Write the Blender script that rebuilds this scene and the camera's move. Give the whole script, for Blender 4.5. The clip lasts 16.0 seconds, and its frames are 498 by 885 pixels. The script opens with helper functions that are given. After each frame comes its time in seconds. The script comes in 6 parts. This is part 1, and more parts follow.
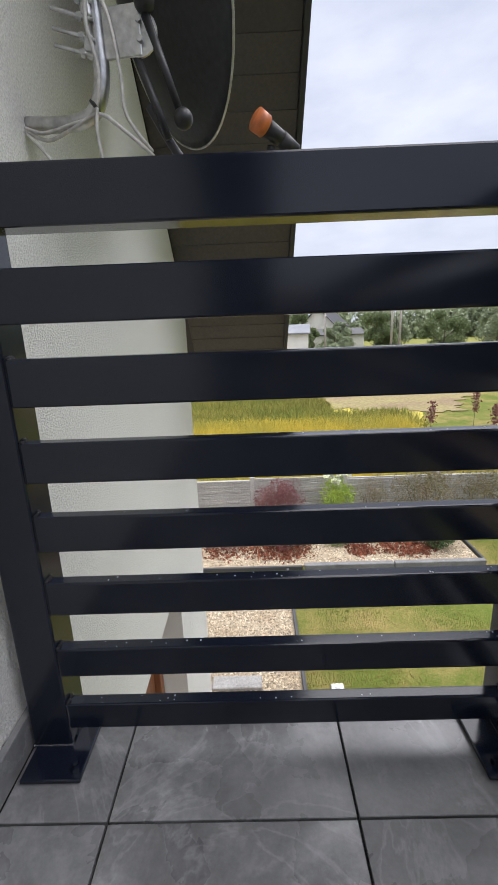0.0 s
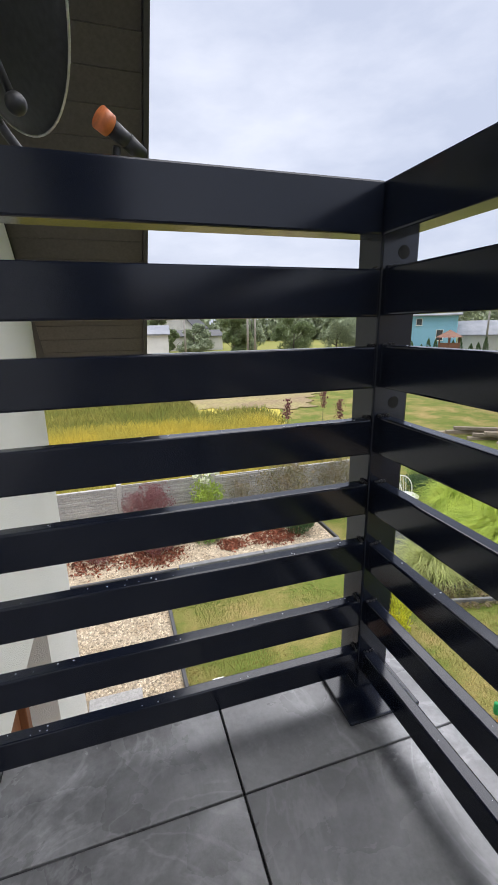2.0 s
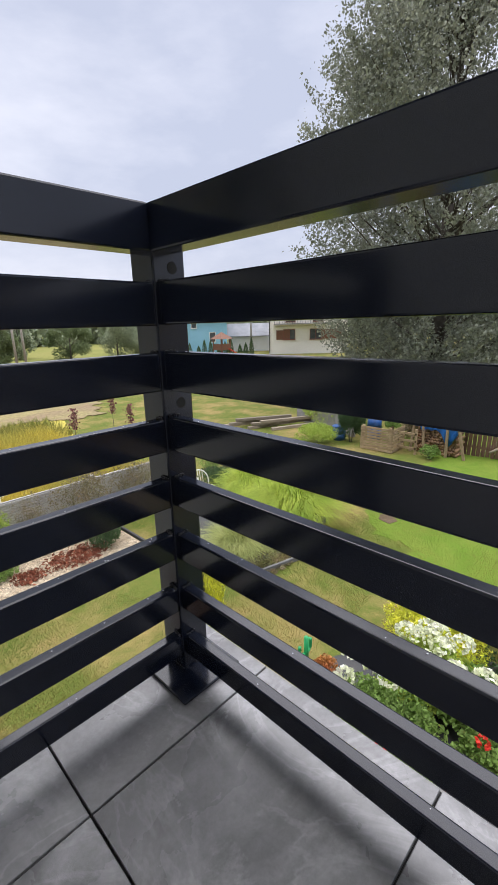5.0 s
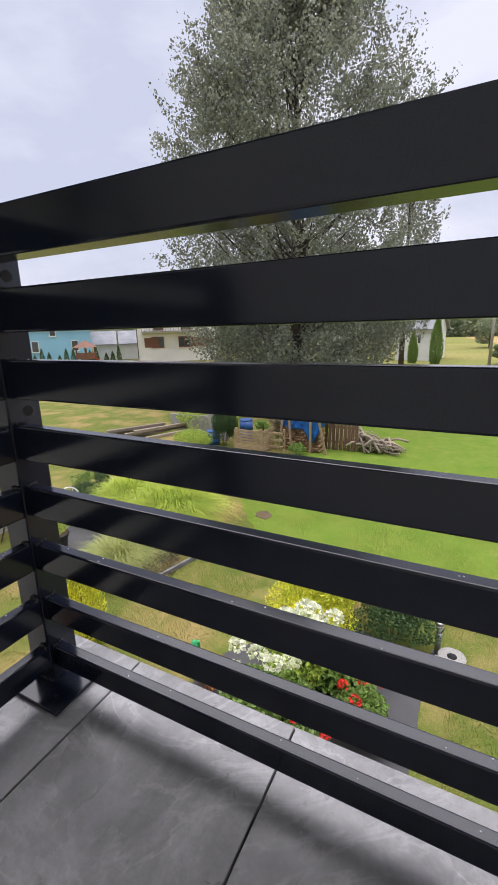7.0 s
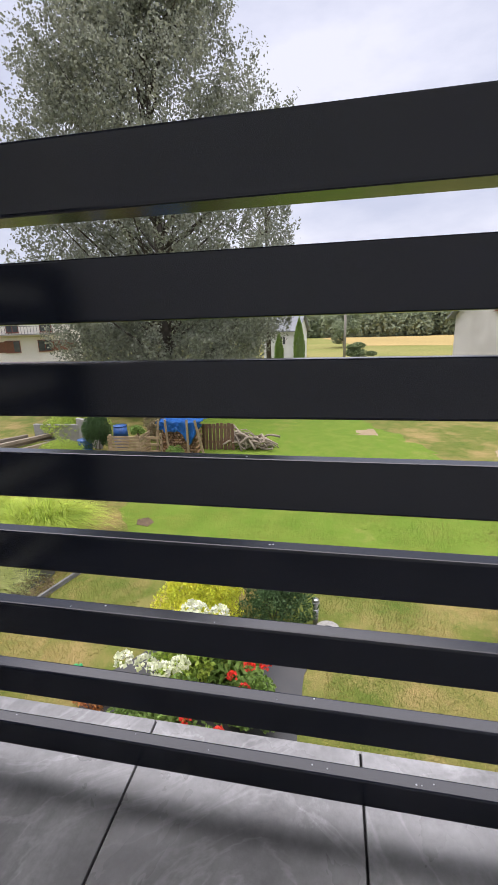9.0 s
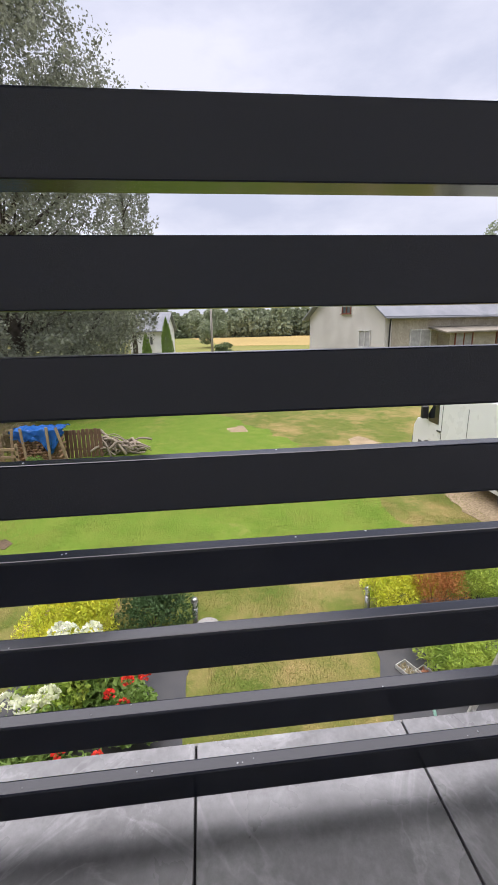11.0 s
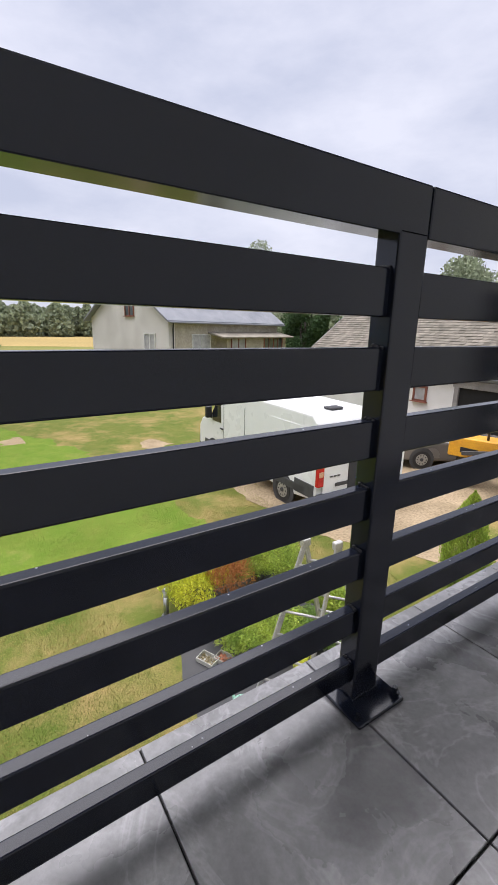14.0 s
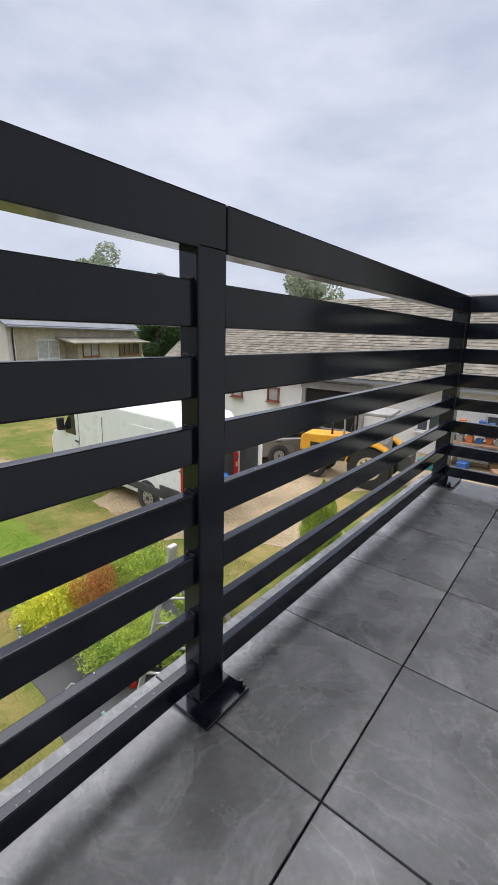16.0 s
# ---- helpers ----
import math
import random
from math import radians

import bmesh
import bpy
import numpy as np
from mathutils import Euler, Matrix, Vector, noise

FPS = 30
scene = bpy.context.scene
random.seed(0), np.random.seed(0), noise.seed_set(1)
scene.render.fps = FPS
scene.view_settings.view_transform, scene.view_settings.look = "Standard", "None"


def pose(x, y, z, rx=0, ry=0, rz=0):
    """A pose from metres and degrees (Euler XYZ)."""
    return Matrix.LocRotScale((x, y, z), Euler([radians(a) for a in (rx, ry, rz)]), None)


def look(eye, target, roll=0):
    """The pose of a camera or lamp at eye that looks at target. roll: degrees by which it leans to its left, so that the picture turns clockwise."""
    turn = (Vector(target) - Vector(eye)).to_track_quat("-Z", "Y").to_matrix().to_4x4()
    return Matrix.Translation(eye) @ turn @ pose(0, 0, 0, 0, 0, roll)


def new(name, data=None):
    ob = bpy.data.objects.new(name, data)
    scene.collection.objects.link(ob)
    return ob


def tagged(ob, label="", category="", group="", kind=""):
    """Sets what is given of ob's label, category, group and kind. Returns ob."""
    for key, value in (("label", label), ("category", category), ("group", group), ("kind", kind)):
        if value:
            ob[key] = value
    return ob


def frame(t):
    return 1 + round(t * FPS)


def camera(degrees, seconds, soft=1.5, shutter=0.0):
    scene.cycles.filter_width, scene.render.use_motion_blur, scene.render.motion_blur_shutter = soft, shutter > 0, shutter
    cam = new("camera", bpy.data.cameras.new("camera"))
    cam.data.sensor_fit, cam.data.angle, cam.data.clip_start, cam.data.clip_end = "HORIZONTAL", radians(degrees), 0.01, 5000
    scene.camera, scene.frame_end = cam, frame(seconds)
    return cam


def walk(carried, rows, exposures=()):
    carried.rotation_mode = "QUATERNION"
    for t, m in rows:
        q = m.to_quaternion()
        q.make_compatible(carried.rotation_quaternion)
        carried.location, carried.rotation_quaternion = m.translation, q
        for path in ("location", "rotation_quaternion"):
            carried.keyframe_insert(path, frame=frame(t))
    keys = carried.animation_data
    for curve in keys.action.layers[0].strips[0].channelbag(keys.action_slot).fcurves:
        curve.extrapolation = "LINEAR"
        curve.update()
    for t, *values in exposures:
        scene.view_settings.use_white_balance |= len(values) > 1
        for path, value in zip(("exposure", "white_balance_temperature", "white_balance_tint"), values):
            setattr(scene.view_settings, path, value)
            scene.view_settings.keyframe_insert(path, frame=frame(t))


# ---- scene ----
cam = camera(60.43, 16.0, soft=1.1)

PATH = [
    (0.0, pose(-0.486, -0.706, 0.851, 75.08, 2.07, 0.42)),
    (0.5, pose(-0.481, -0.713, 0.849, 75.15, 1.96, -3.61)),
    (1.0, pose(-0.486, -0.716, 0.851, 75.00, 1.28, -8.52)),
    (1.5, pose(-0.486, -0.724, 0.854, 74.88, 1.01, -13.14)),
    (2.0, pose(-0.487, -0.727, 0.858, 74.77, 0.98, -17.64)),
    (2.5, pose(-0.495, -0.725, 0.859, 74.83, 1.44, -22.07)),
    (3.0, pose(-0.493, -0.732, 0.862, 74.59, 1.30, -28.03)),
    (3.5, pose(-0.504, -0.737, 0.864, 74.51, 1.28, -32.28)),
    (4.0, pose(-0.508, -0.740, 0.866, 74.24, 1.11, -36.81)),
    (6.5, pose(-0.550, -0.847, 0.869, 75.29, 1.88, -58.31)),
    (7.0, pose(-0.556, -0.870, 0.868, 75.11, 1.45, -62.63)),
    (7.5, pose(-0.557, -0.895, 0.869, 75.05, 1.86, -67.00)),
    (8.0, pose(-0.556, -0.913, 0.864, 75.00, 1.76, -70.78)),
    (8.5, pose(-0.555, -0.940, 0.867, 74.94, 1.35, -76.25)),
    (9.0, pose(-0.561, -0.969, 0.860, 74.97, 1.60, -79.16)),
    (9.5, pose(-0.557, -1.003, 0.860, 74.78, 1.71, -83.70)),
    (10.0, pose(-0.555, -1.032, 0.858, 74.61, 1.28, -88.48)),
    (12.3, pose(-0.529, -1.192, 0.848, 74.20, 0.69, -105.12)),
    (12.5, pose(-0.521, -1.207, 0.848, 74.09, 0.34, -106.86)),
    (13.0, pose(-0.521, -1.241, 0.844, 74.51, -0.50, -113.30)),
    (13.5, pose(-0.524, -1.268, 0.849, 74.72, -0.72, -118.14)),
    (14.0, pose(-0.535, -1.291, 0.849, 74.97, -1.17, -123.19)),
    (14.5, pose(-0.548, -1.306, 0.853, 75.12, -1.17, -128.13)),
    (15.0, pose(-0.560, -1.329, 0.855, 75.28, -0.87, -132.00)),
    (15.5, pose(-0.576, -1.342, 0.861, 75.76, -1.04, -136.99)),
    (16.0, pose(-0.592, -1.358, 0.859, 76.01, -1.28, -141.55)),
]
walk(cam, PATH, [(0.0, 0.17, 6230, 14), (3.0, 0.12, 6230, 13), (5.0, 0.10, 6280, 15), (7.5, 0.13, 6370, 18), (9.5, 0.15, 6370, 18), (12.5, 0.13, 6370, 19), (14.0, 0.08, 6320, 17), (16.0, -0.04, 6250, 13)])

# ---- light: overcast daylight ----
world = bpy.data.worlds.new("overcast_sky")
scene.world = world
world.use_nodes = True
wn, wl = world.node_tree.nodes, world.node_tree.links
wn.clear()
w_out = wn.new("ShaderNodeOutputWorld")
w_sky = wn.new("ShaderNodeTexSky")
w_sky.sky_type, w_sky.sun_disc = "NISHITA", False
w_sky.sun_elevation, w_sky.sun_rotation = radians(81), radians(67)
w_sky.dust_density = 4.0
w_bg1 = wn.new("ShaderNodeBackground")
w_bg1.inputs["Strength"].default_value = 0.018
w_bg2 = wn.new("ShaderNodeBackground")
w_bg2.inputs["Strength"].default_value = 0.86
w_geo = wn.new("ShaderNodeTexCoord")
w_map = wn.new("ShaderNodeMapping")
w_map.inputs["Scale"].default_value = (1.0, 1.0, 2.6)
w_noise = wn.new("ShaderNodeTexNoise")
w_noise.inputs["Scale"].default_value = 2.3
w_noise.inputs["Detail"].default_value = 7.0
w_noise.inputs["Roughness"].default_value = 0.55
w_ramp = wn.new("ShaderNodeValToRGB")
w_ramp.color_ramp.elements[0].position, w_ramp.color_ramp.elements[0].color = 0.36, (0.60, 0.65, 0.76, 1)
w_ramp.color_ramp.elements[1].position, w_ramp.color_ramp.elements[1].color = 0.62, (0.86, 0.89, 0.96, 1)
w_add = wn.new("ShaderNodeAddShader")
wl.new(w_geo.outputs["Generated"], w_map.inputs["Vector"])
wl.new(w_map.outputs["Vector"], w_noise.inputs["Vector"])
wl.new(w_noise.outputs["Fac"], w_ramp.inputs["Fac"])
wl.new(w_ramp.outputs["Color"], w_bg2.inputs["Color"])
wl.new(w_sky.outputs["Color"], w_bg1.inputs["Color"])
wl.new(w_bg1.outputs[0], w_add.inputs[0])
wl.new(w_bg2.outputs[0], w_add.inputs[1])
wl.new(w_add.outputs[0], w_out.inputs["Surface"])

sun = new("sun", bpy.data.lights.new("sun", "SUN"))
sun.data.energy, sun.data.angle, sun.data.color = 4.9, radians(92), (1.0, 0.98, 0.95)
sun.matrix_world = look((5.5, 2.4, 40), (0, 0, 0))


# ---- materials ----
def mat(name, c1, c2=None, rough=0.6, metal=0.0, scale=4.0, bump=0.0, bscale=60.0, rand=0.0, island=0.0, spec=0.5, fine=0.25, stretch=(1, 1, 1), trans=0.0, rvar=0.08):
    m = bpy.data.materials.new(name)
    m.use_nodes = True
    n, l = m.node_tree.nodes, m.node_tree.links
    b = n["Principled BSDF"]
    c2 = c2 or tuple(x * 0.75 for x in c1)
    tc = n.new("ShaderNodeTexCoord")
    mp = n.new("ShaderNodeMapping")
    mp.inputs["Scale"].default_value = stretch
    l.new(tc.outputs["Object"], mp.inputs["Vector"])
    n1 = n.new("ShaderNodeTexNoise")
    n1.inputs["Scale"].default_value, n1.inputs["Detail"].default_value = scale, 6
    n2 = n.new("ShaderNodeTexNoise")
    n2.inputs["Scale"].default_value, n2.inputs["Detail"].default_value = bscale, 4
    for q in (n1, n2):
        l.new(mp.outputs["Vector"], q.inputs["Vector"])
    rp = n.new("ShaderNodeMapRange")
    rp.inputs["From Min"].default_value, rp.inputs["From Max"].default_value = 0.34, 0.66
    l.new(n1.outputs["Fac"], rp.inputs["Value"])
    mx = n.new("ShaderNodeMix")
    mx.data_type = "RGBA"
    mx.inputs["A"].default_value, mx.inputs["B"].default_value = (*c1, 1), (*c2, 1)
    l.new(rp.outputs["Result"], mx.inputs["Factor"])
    hsv = n.new("ShaderNodeHueSaturation")
    l.new(mx.outputs["Result"], hsv.inputs["Color"])
    val = n.new("ShaderNodeMath")
    val.operation = "MULTIPLY_ADD"
    val.inputs[1].default_value, val.inputs[2].default_value = 4 * fine, 1 - 2 * fine
    l.new(n2.outputs["Fac"], val.inputs[0])
    last = val.outputs[0]
    for amount, node, sock in ((rand, "ShaderNodeObjectInfo", "Random"), (island, "ShaderNodeNewGeometry", "Random Per Island")):
        if amount:
            s = n.new(node)
            a = n.new("ShaderNodeMath")
            a.operation = "MULTIPLY_ADD"
            a.inputs[1].default_value, a.inputs[2].default_value = 2 * amount, 1 - amount
            l.new(s.outputs[sock], a.inputs[0])
            mm = n.new("ShaderNodeMath")
            mm.operation = "MULTIPLY"
            l.new(last, mm.inputs[0])
            l.new(a.outputs[0], mm.inputs[1])
            last = mm.outputs[0]
    l.new(last, hsv.inputs["Value"])
    l.new(hsv.outputs["Color"], b.inputs["Base Color"])
    b.inputs["Metallic"].default_value = metal
    b.inputs["Specular IOR Level"].default_value = spec
    rr = n.new("ShaderNodeMath")
    rr.operation = "MULTIPLY_ADD"
    rr.inputs[1].default_value, rr.inputs[2].default_value = 2 * rvar, rough - rvar
    l.new(n1.outputs["Fac"], rr.inputs[0])
    l.new(rr.outputs[0], b.inputs["Roughness"])
    if bump:
        bp = n.new("ShaderNodeBump")
        bp.inputs["Strength"].default_value, bp.inputs["Distance"].default_value = bump, 0.01
        l.new(n2.outputs["Fac"], bp.inputs["Height"])
        l.new(bp.outputs["Normal"], b.inputs["Normal"])
    if trans:
        tr = n.new("ShaderNodeBsdfTranslucent")
        ms = n.new("ShaderNodeMixShader")
        ms.inputs[0].default_value = trans
        l.new(hsv.outputs["Color"], tr.inputs["Color"])
        l.new(b.outputs[0], ms.inputs[1])
        l.new(tr.outputs[0], ms.inputs[2])
        l.new(ms.outputs[0], n["Material Output"].inputs["Surface"])
    return m


M_black = mat("black_powder_coat", (0.0062, 0.0088, 0.0175), (0.0075, 0.0105, 0.021), rough=0.16, scale=3, bump=0.0, bscale=400, fine=0.03)
M_weld = mat("weld_bead", (0.05, 0.05, 0.05), (0.01, 0.01, 0.01), rough=0.3, metal=0.6, scale=80, bump=0.5, bscale=200)
# black of the post plugs, also painted shade for openings without depth
M_plug_shade = mat("plug_and_shade_black", (0.003, 0.003, 0.003), rough=0.8)


def tile_mat():
    """Slate-look stoneware: cloudy grey, thin pale veins, scuffs, glossy where damp; each tile its own cut."""
    m = bpy.data.materials.new("grey_stoneware")
    m.use_nodes = True
    n, l = m.node_tree.nodes, m.node_tree.links
    b = n["Principled BSDF"]
    tc, oi = n.new("ShaderNodeTexCoord"), n.new("ShaderNodeObjectInfo")
    mul = n.new("ShaderNodeVectorMath")
    mul.operation = "MULTIPLY_ADD"
    l.new(oi.outputs["Random"], mul.inputs[0])
    mul.inputs[1].default_value = (17, 31, 7)
    l.new(tc.outputs["Object"], mul.inputs[2])

    def nz(scale, detail, dist=0.0, rough=0.55):
        q = n.new("ShaderNodeTexNoise")
        q.inputs["Scale"].default_value, q.inputs["Detail"].default_value = scale, detail
        q.inputs["Distortion"].default_value, q.inputs["Roughness"].default_value = dist, rough
        l.new(mul.outputs["Vector"], q.inputs["Vector"])
        return q.outputs["Fac"]

    def ramp(src, *stops):
        r = n.new("ShaderNodeValToRGB")
        e = r.color_ramp.elements
        while len(e) < len(stops):
            e.new(0.5)
        for k, (pos, v) in enumerate(stops):
            e[k].position, e[k].color = pos, (v, v, v * 1.01, 1)
        l.new(src, r.inputs["Fac"])
        return r.outputs["Color"]

    def mix(mode, fac, x, y):
        q = n.new("ShaderNodeMix")
        q.data_type, q.blend_type = "RGBA", mode
        q.inputs["Factor"].default_value = fac
        l.new(x, q.inputs["A"])
        l.new(y, q.inputs["B"])
        return q.outputs["Result"]

    cloud = ramp(nz(3.6, 8, 0.8, 0.62), (0.30, 0.12), (0.50, 0.195), (0.72, 0.34))
    vein = ramp(nz(2.6, 5, 2.2), (0.470, 0.0), (0.497, 0.22), (0.524, 0.0))
    grain = ramp(nz(60, 5, 0, 0.7), (0.3, 0.72), (0.7, 1.0))
    scuff = ramp(nz(9, 9, 0.3, 0.75), (0.60, 0.0), (0.74, 0.16))
    c = mix("MULTIPLY", 1.0, mix("ADD", 0.75, mix("ADD", 0.30, cloud, vein), scuff), grain)
    l.new(c, b.inputs["Base Color"])
    l.new(ramp(nz(4.5, 6, 0.5), (0.3, 0.17), (0.7, 0.44)), b.inputs["Roughness"])
    b.inputs["Specular IOR Level"].default_value = 0.7
    bp = n.new("ShaderNodeBump")
    bp.inputs["Strength"].default_value, bp.inputs["Distance"].default_value = 0.25, 0.004
    l.new(nz(14, 8, 0.4, 0.65), bp.inputs["Height"])
    l.new(bp.outputs["Normal"], b.inputs["Normal"])
    return m


M_tile = tile_mat()
M_grout = mat("dark_grout", (0.02, 0.02, 0.02), rough=0.9, scale=30)
M_concrete = mat("concrete", (0.33, 0.32, 0.30), (0.22, 0.21, 0.20), rough=0.9, scale=1.5, bump=0.4, bscale=40)
M_render = mat("white_render", (0.82, 0.81, 0.78), (0.76, 0.75, 0.72), rough=0.9, scale=1.2, bump=1.0, bscale=170, fine=0.18)
M_soffit = mat("brown_metal_soffit", (0.058, 0.052, 0.051), (0.048, 0.043, 0.043), rough=0.45, scale=2, bump=0.02, rand=0.06)
M_roofdark = mat("dark_roof_sheet", (0.03, 0.03, 0.034), rough=0.5, scale=2)
M_dish = mat("graphite_dish_paint", (0.055, 0.058, 0.060), (0.045, 0.047, 0.050), rough=0.42, scale=2.5)
M_steel = mat("galvanised_steel", (0.55, 0.55, 0.54), (0.40, 0.40, 0.40), rough=0.32, metal=1.0, scale=9, bump=0.05)
M_alu = mat("ladder_aluminium", (0.62, 0.61, 0.58), (0.45, 0.44, 0.42), rough=0.45, metal=0.6, scale=5)
M_cable = mat("white_cable", (0.55, 0.53, 0.50), rough=0.5, scale=20)
M_orange = mat("orange_cap", (0.60, 0.17, 0.05), (0.50, 0.14, 0.04), rough=0.45, scale=15)
M_plastic = mat("black_plastic", (0.02, 0.02, 0.022), rough=0.45, scale=10)
def lawn_mat(name, green, olive, straw, dry, speck=0.05):
    """Mown turf: broad dry patches, small tufts, fine blades and a few pale specks."""
    m = bpy.data.materials.new(name)
    m.use_nodes = True
    n, l = m.node_tree.nodes, m.node_tree.links
    b = n["Principled BSDF"]
    tc = n.new("ShaderNodeTexCoord")

    def nz(scale, detail=6, rough=0.6):
        q = n.new("ShaderNodeTexNoise")
        q.inputs["Scale"].default_value, q.inputs["Detail"].default_value, q.inputs["Roughness"].default_value = scale, detail, rough
        l.new(tc.outputs["Object"], q.inputs["Vector"])
        return q.outputs["Fac"]

    def span(src, lo, hi):
        r = n.new("ShaderNodeMapRange")
        r.inputs["From Min"].default_value, r.inputs["From Max"].default_value = lo, hi
        l.new(src, r.inputs["Value"])
        return r.outputs["Result"]

    def mix(fac, x, y, mode="MIX"):
        q = n.new("ShaderNodeMix")
        q.data_type, q.blend_type = "RGBA", mode
        if isinstance(fac, float):
            q.inputs["Factor"].default_value = fac
        else:
            l.new(fac, q.inputs["Factor"])
        for v, k in ((x, "A"), (y, "B")):
            if isinstance(v, tuple):
                q.inputs[k].default_value = (*v, 1)
            else:
                l.new(v, q.inputs[k])
        return q.outputs["Result"]

    c = mix(span(nz(1.7, 8, 0.7), 0.36, 0.64), green, olive)
    c = mix(span(nz(0.55, 9, 0.72), 0.62 - dry, 0.80 - dry), c, straw)
    c = mix(span(nz(16, 6, 0.8), 0.55, 0.80), c, tuple(1.25 * v for v in straw))
    c = mix(1.0, c, mix(span(nz(48, 5, 0.85), 0.34, 0.66), (0.55, 0.55, 0.55), (1.4, 1.4, 1.4)), "MULTIPLY")
    c = mix(span(nz(30, 3, 0.6), 0.72 - speck * 0.4, 0.76), c, (0.50, 0.44, 0.28))
    l.new(c, b.inputs["Base Color"])
    b.inputs["Roughness"].default_value, b.inputs["Specular IOR Level"].default_value = 0.95, 0.1
    bp = n.new("ShaderNodeBump")
    bp.inputs["Strength"].default_value, bp.inputs["Distance"].default_value = 0.5, 0.03
    l.new(nz(36, 6, 0.8), bp.inputs["Height"])
    l.new(bp.outputs["Normal"], b.inputs["Normal"])
    return m


M_lawn = lawn_mat("lawn", (0.090, 0.130, 0.022), (0.145, 0.155, 0.036), (0.285, 0.215, 0.085), 0.16)
M_lawngreen = lawn_mat("lush_lawn", (0.105, 0.185, 0.020), (0.155, 0.215, 0.032), (0.25, 0.23, 0.07), 0.06, 0.03)
M_blade = mat("grass_blades", (0.11, 0.175, 0.030), (0.35, 0.265, 0.10), rough=0.8, scale=0.9, island=0.4, fine=0.2, spec=0.15, trans=0.3)
M_field = mat("ripe_field", (0.36, 0.31, 0.06), (0.44, 0.37, 0.08), rough=0.95, scale=0.4, bump=1.0, bscale=9, fine=0.4, spec=0.1)
M_crop = mat("crop_stalks", (0.62, 0.50, 0.09), (0.42, 0.39, 0.095), rough=0.9, scale=0.3, island=0.3, spec=0.1, trans=0.3)
M_soil = mat("mown_brown_field", (0.23, 0.175, 0.11), (0.27, 0.24, 0.11), rough=1.0, scale=0.5, bump=0.8, bscale=6, spec=0.05)
M_meadow = mat("far_meadow", (0.165, 0.185, 0.050), (0.23, 0.215, 0.075), rough=1.0, scale=0.08, bscale=2, spec=0.05)
M_stubble = mat("far_stubble", (0.38, 0.28, 0.115), (0.32, 0.245, 0.10), rough=1.0, scale=0.05, bscale=2, spec=0.05)
M_darksoil = mat("dark_soil", (0.10, 0.075, 0.05), (0.14, 0.10, 0.07), rough=1.0, scale=5, bump=1.0, bscale=30, fine=0.4, spec=0.05)
M_edge = mat("grey_edging_stone", (0.20, 0.20, 0.20), (0.13, 0.13, 0.13), rough=0.9, scale=5, bump=0.4, bscale=60)
M_dirt = mat("sandy_dirt", (0.36, 0.28, 0.18), (0.27, 0.21, 0.13), rough=1.0, scale=1.5, bump=0.8, bscale=18, fine=0.35, spec=0.05)
M_gravel = mat("pale_gravel", (0.36, 0.30, 0.21), (0.27, 0.215, 0.14), rough=0.9, scale=2.0, bump=1.0, bscale=45, fine=0.4)
M_pebble = mat("pebbles", (0.46, 0.39, 0.285), (0.34, 0.265, 0.175), rough=0.8, scale=3, island=0.55)
M_fabric = mat("weed_membrane", (0.045, 0.046, 0.050), (0.065, 0.064, 0.064), rough=0.75, scale=3, bump=0.3, bscale=90)
M_timber = mat("weathered_timber", (0.30, 0.25, 0.19), (0.22, 0.18, 0.135), rough=0.85, scale=3, bump=0.4, bscale=30, rand=0.25, stretch=(1, 8, 8))
M_log = mat("split_logs", (0.33, 0.20, 0.11), (0.20, 0.12, 0.07), rough=0.9, scale=6, bump=0.4, rand=0.3, island=0.35)
M_fence = mat("concrete_fence_panel", (0.44, 0.43, 0.40), (0.34, 0.33, 0.31), rough=0.9, scale=2, bump=0.5, bscale=35, rand=0.1)
M_bark = mat("bark", (0.10, 0.085, 0.07), (0.06, 0.05, 0.04), rough=0.95, scale=5, bump=0.8, bscale=20)


def leafmat(name, c1, c2, scale=0.5, trans=0.35, rough=0.55):
    c1, c2 = (tuple(min(0.85, 1.12 * v) for v in c) for c in (c1, c2))
    return mat(name, c1, c2, rough=rough, scale=scale, island=0.35, fine=0.1, spec=0.25, trans=trans)


M_leaf_tree = leafmat("grey_green_leaves", (0.175, 0.192, 0.145), (0.27, 0.285, 0.225), 0.25)
M_leaf_yellow = leafmat("golden_conifer", (0.68, 0.64, 0.06), (0.42, 0.48, 0.05), 3)
M_leaf_lime = leafmat("lime_leaves", (0.42, 0.50, 0.09), (0.23, 0.34, 0.06), 3)
M_leaf_green = leafmat("green_leaves", (0.15, 0.24, 0.055), (0.21, 0.31, 0.08), 3)
M_leaf_dark = leafmat("dark_green_leaves", (0.05, 0.095, 0.035), (0.075, 0.13, 0.05), 2)
M_leaf_red = leafmat("red_barberry", (0.36, 0.115, 0.045), (0.42, 0.22, 0.06), 4)
M_leaf_purple = leafmat("purple_barberry", (0.17, 0.06, 0.07), (0.22, 0.10, 0.09), 4)
M_leaf_dry = leafmat("dry_brown_plants", (0.24, 0.18, 0.11), (0.16, 0.16, 0.075), 3)
M_leaf_orchard = leafmat("orchard_leaves", (0.125, 0.165, 0.075), (0.17, 0.21, 0.10), 0.2)
# distance haze is mixed into this colour, so far trees come out paler
M_leaf_haze = leafmat("hazed_far_leaves", (0.225, 0.265, 0.165), (0.28, 0.315, 0.21), 0.08, trans=0.2)
M_petal_white = leafmat("white_petals", (0.80, 0.80, 0.68), (0.62, 0.66, 0.42), 6)
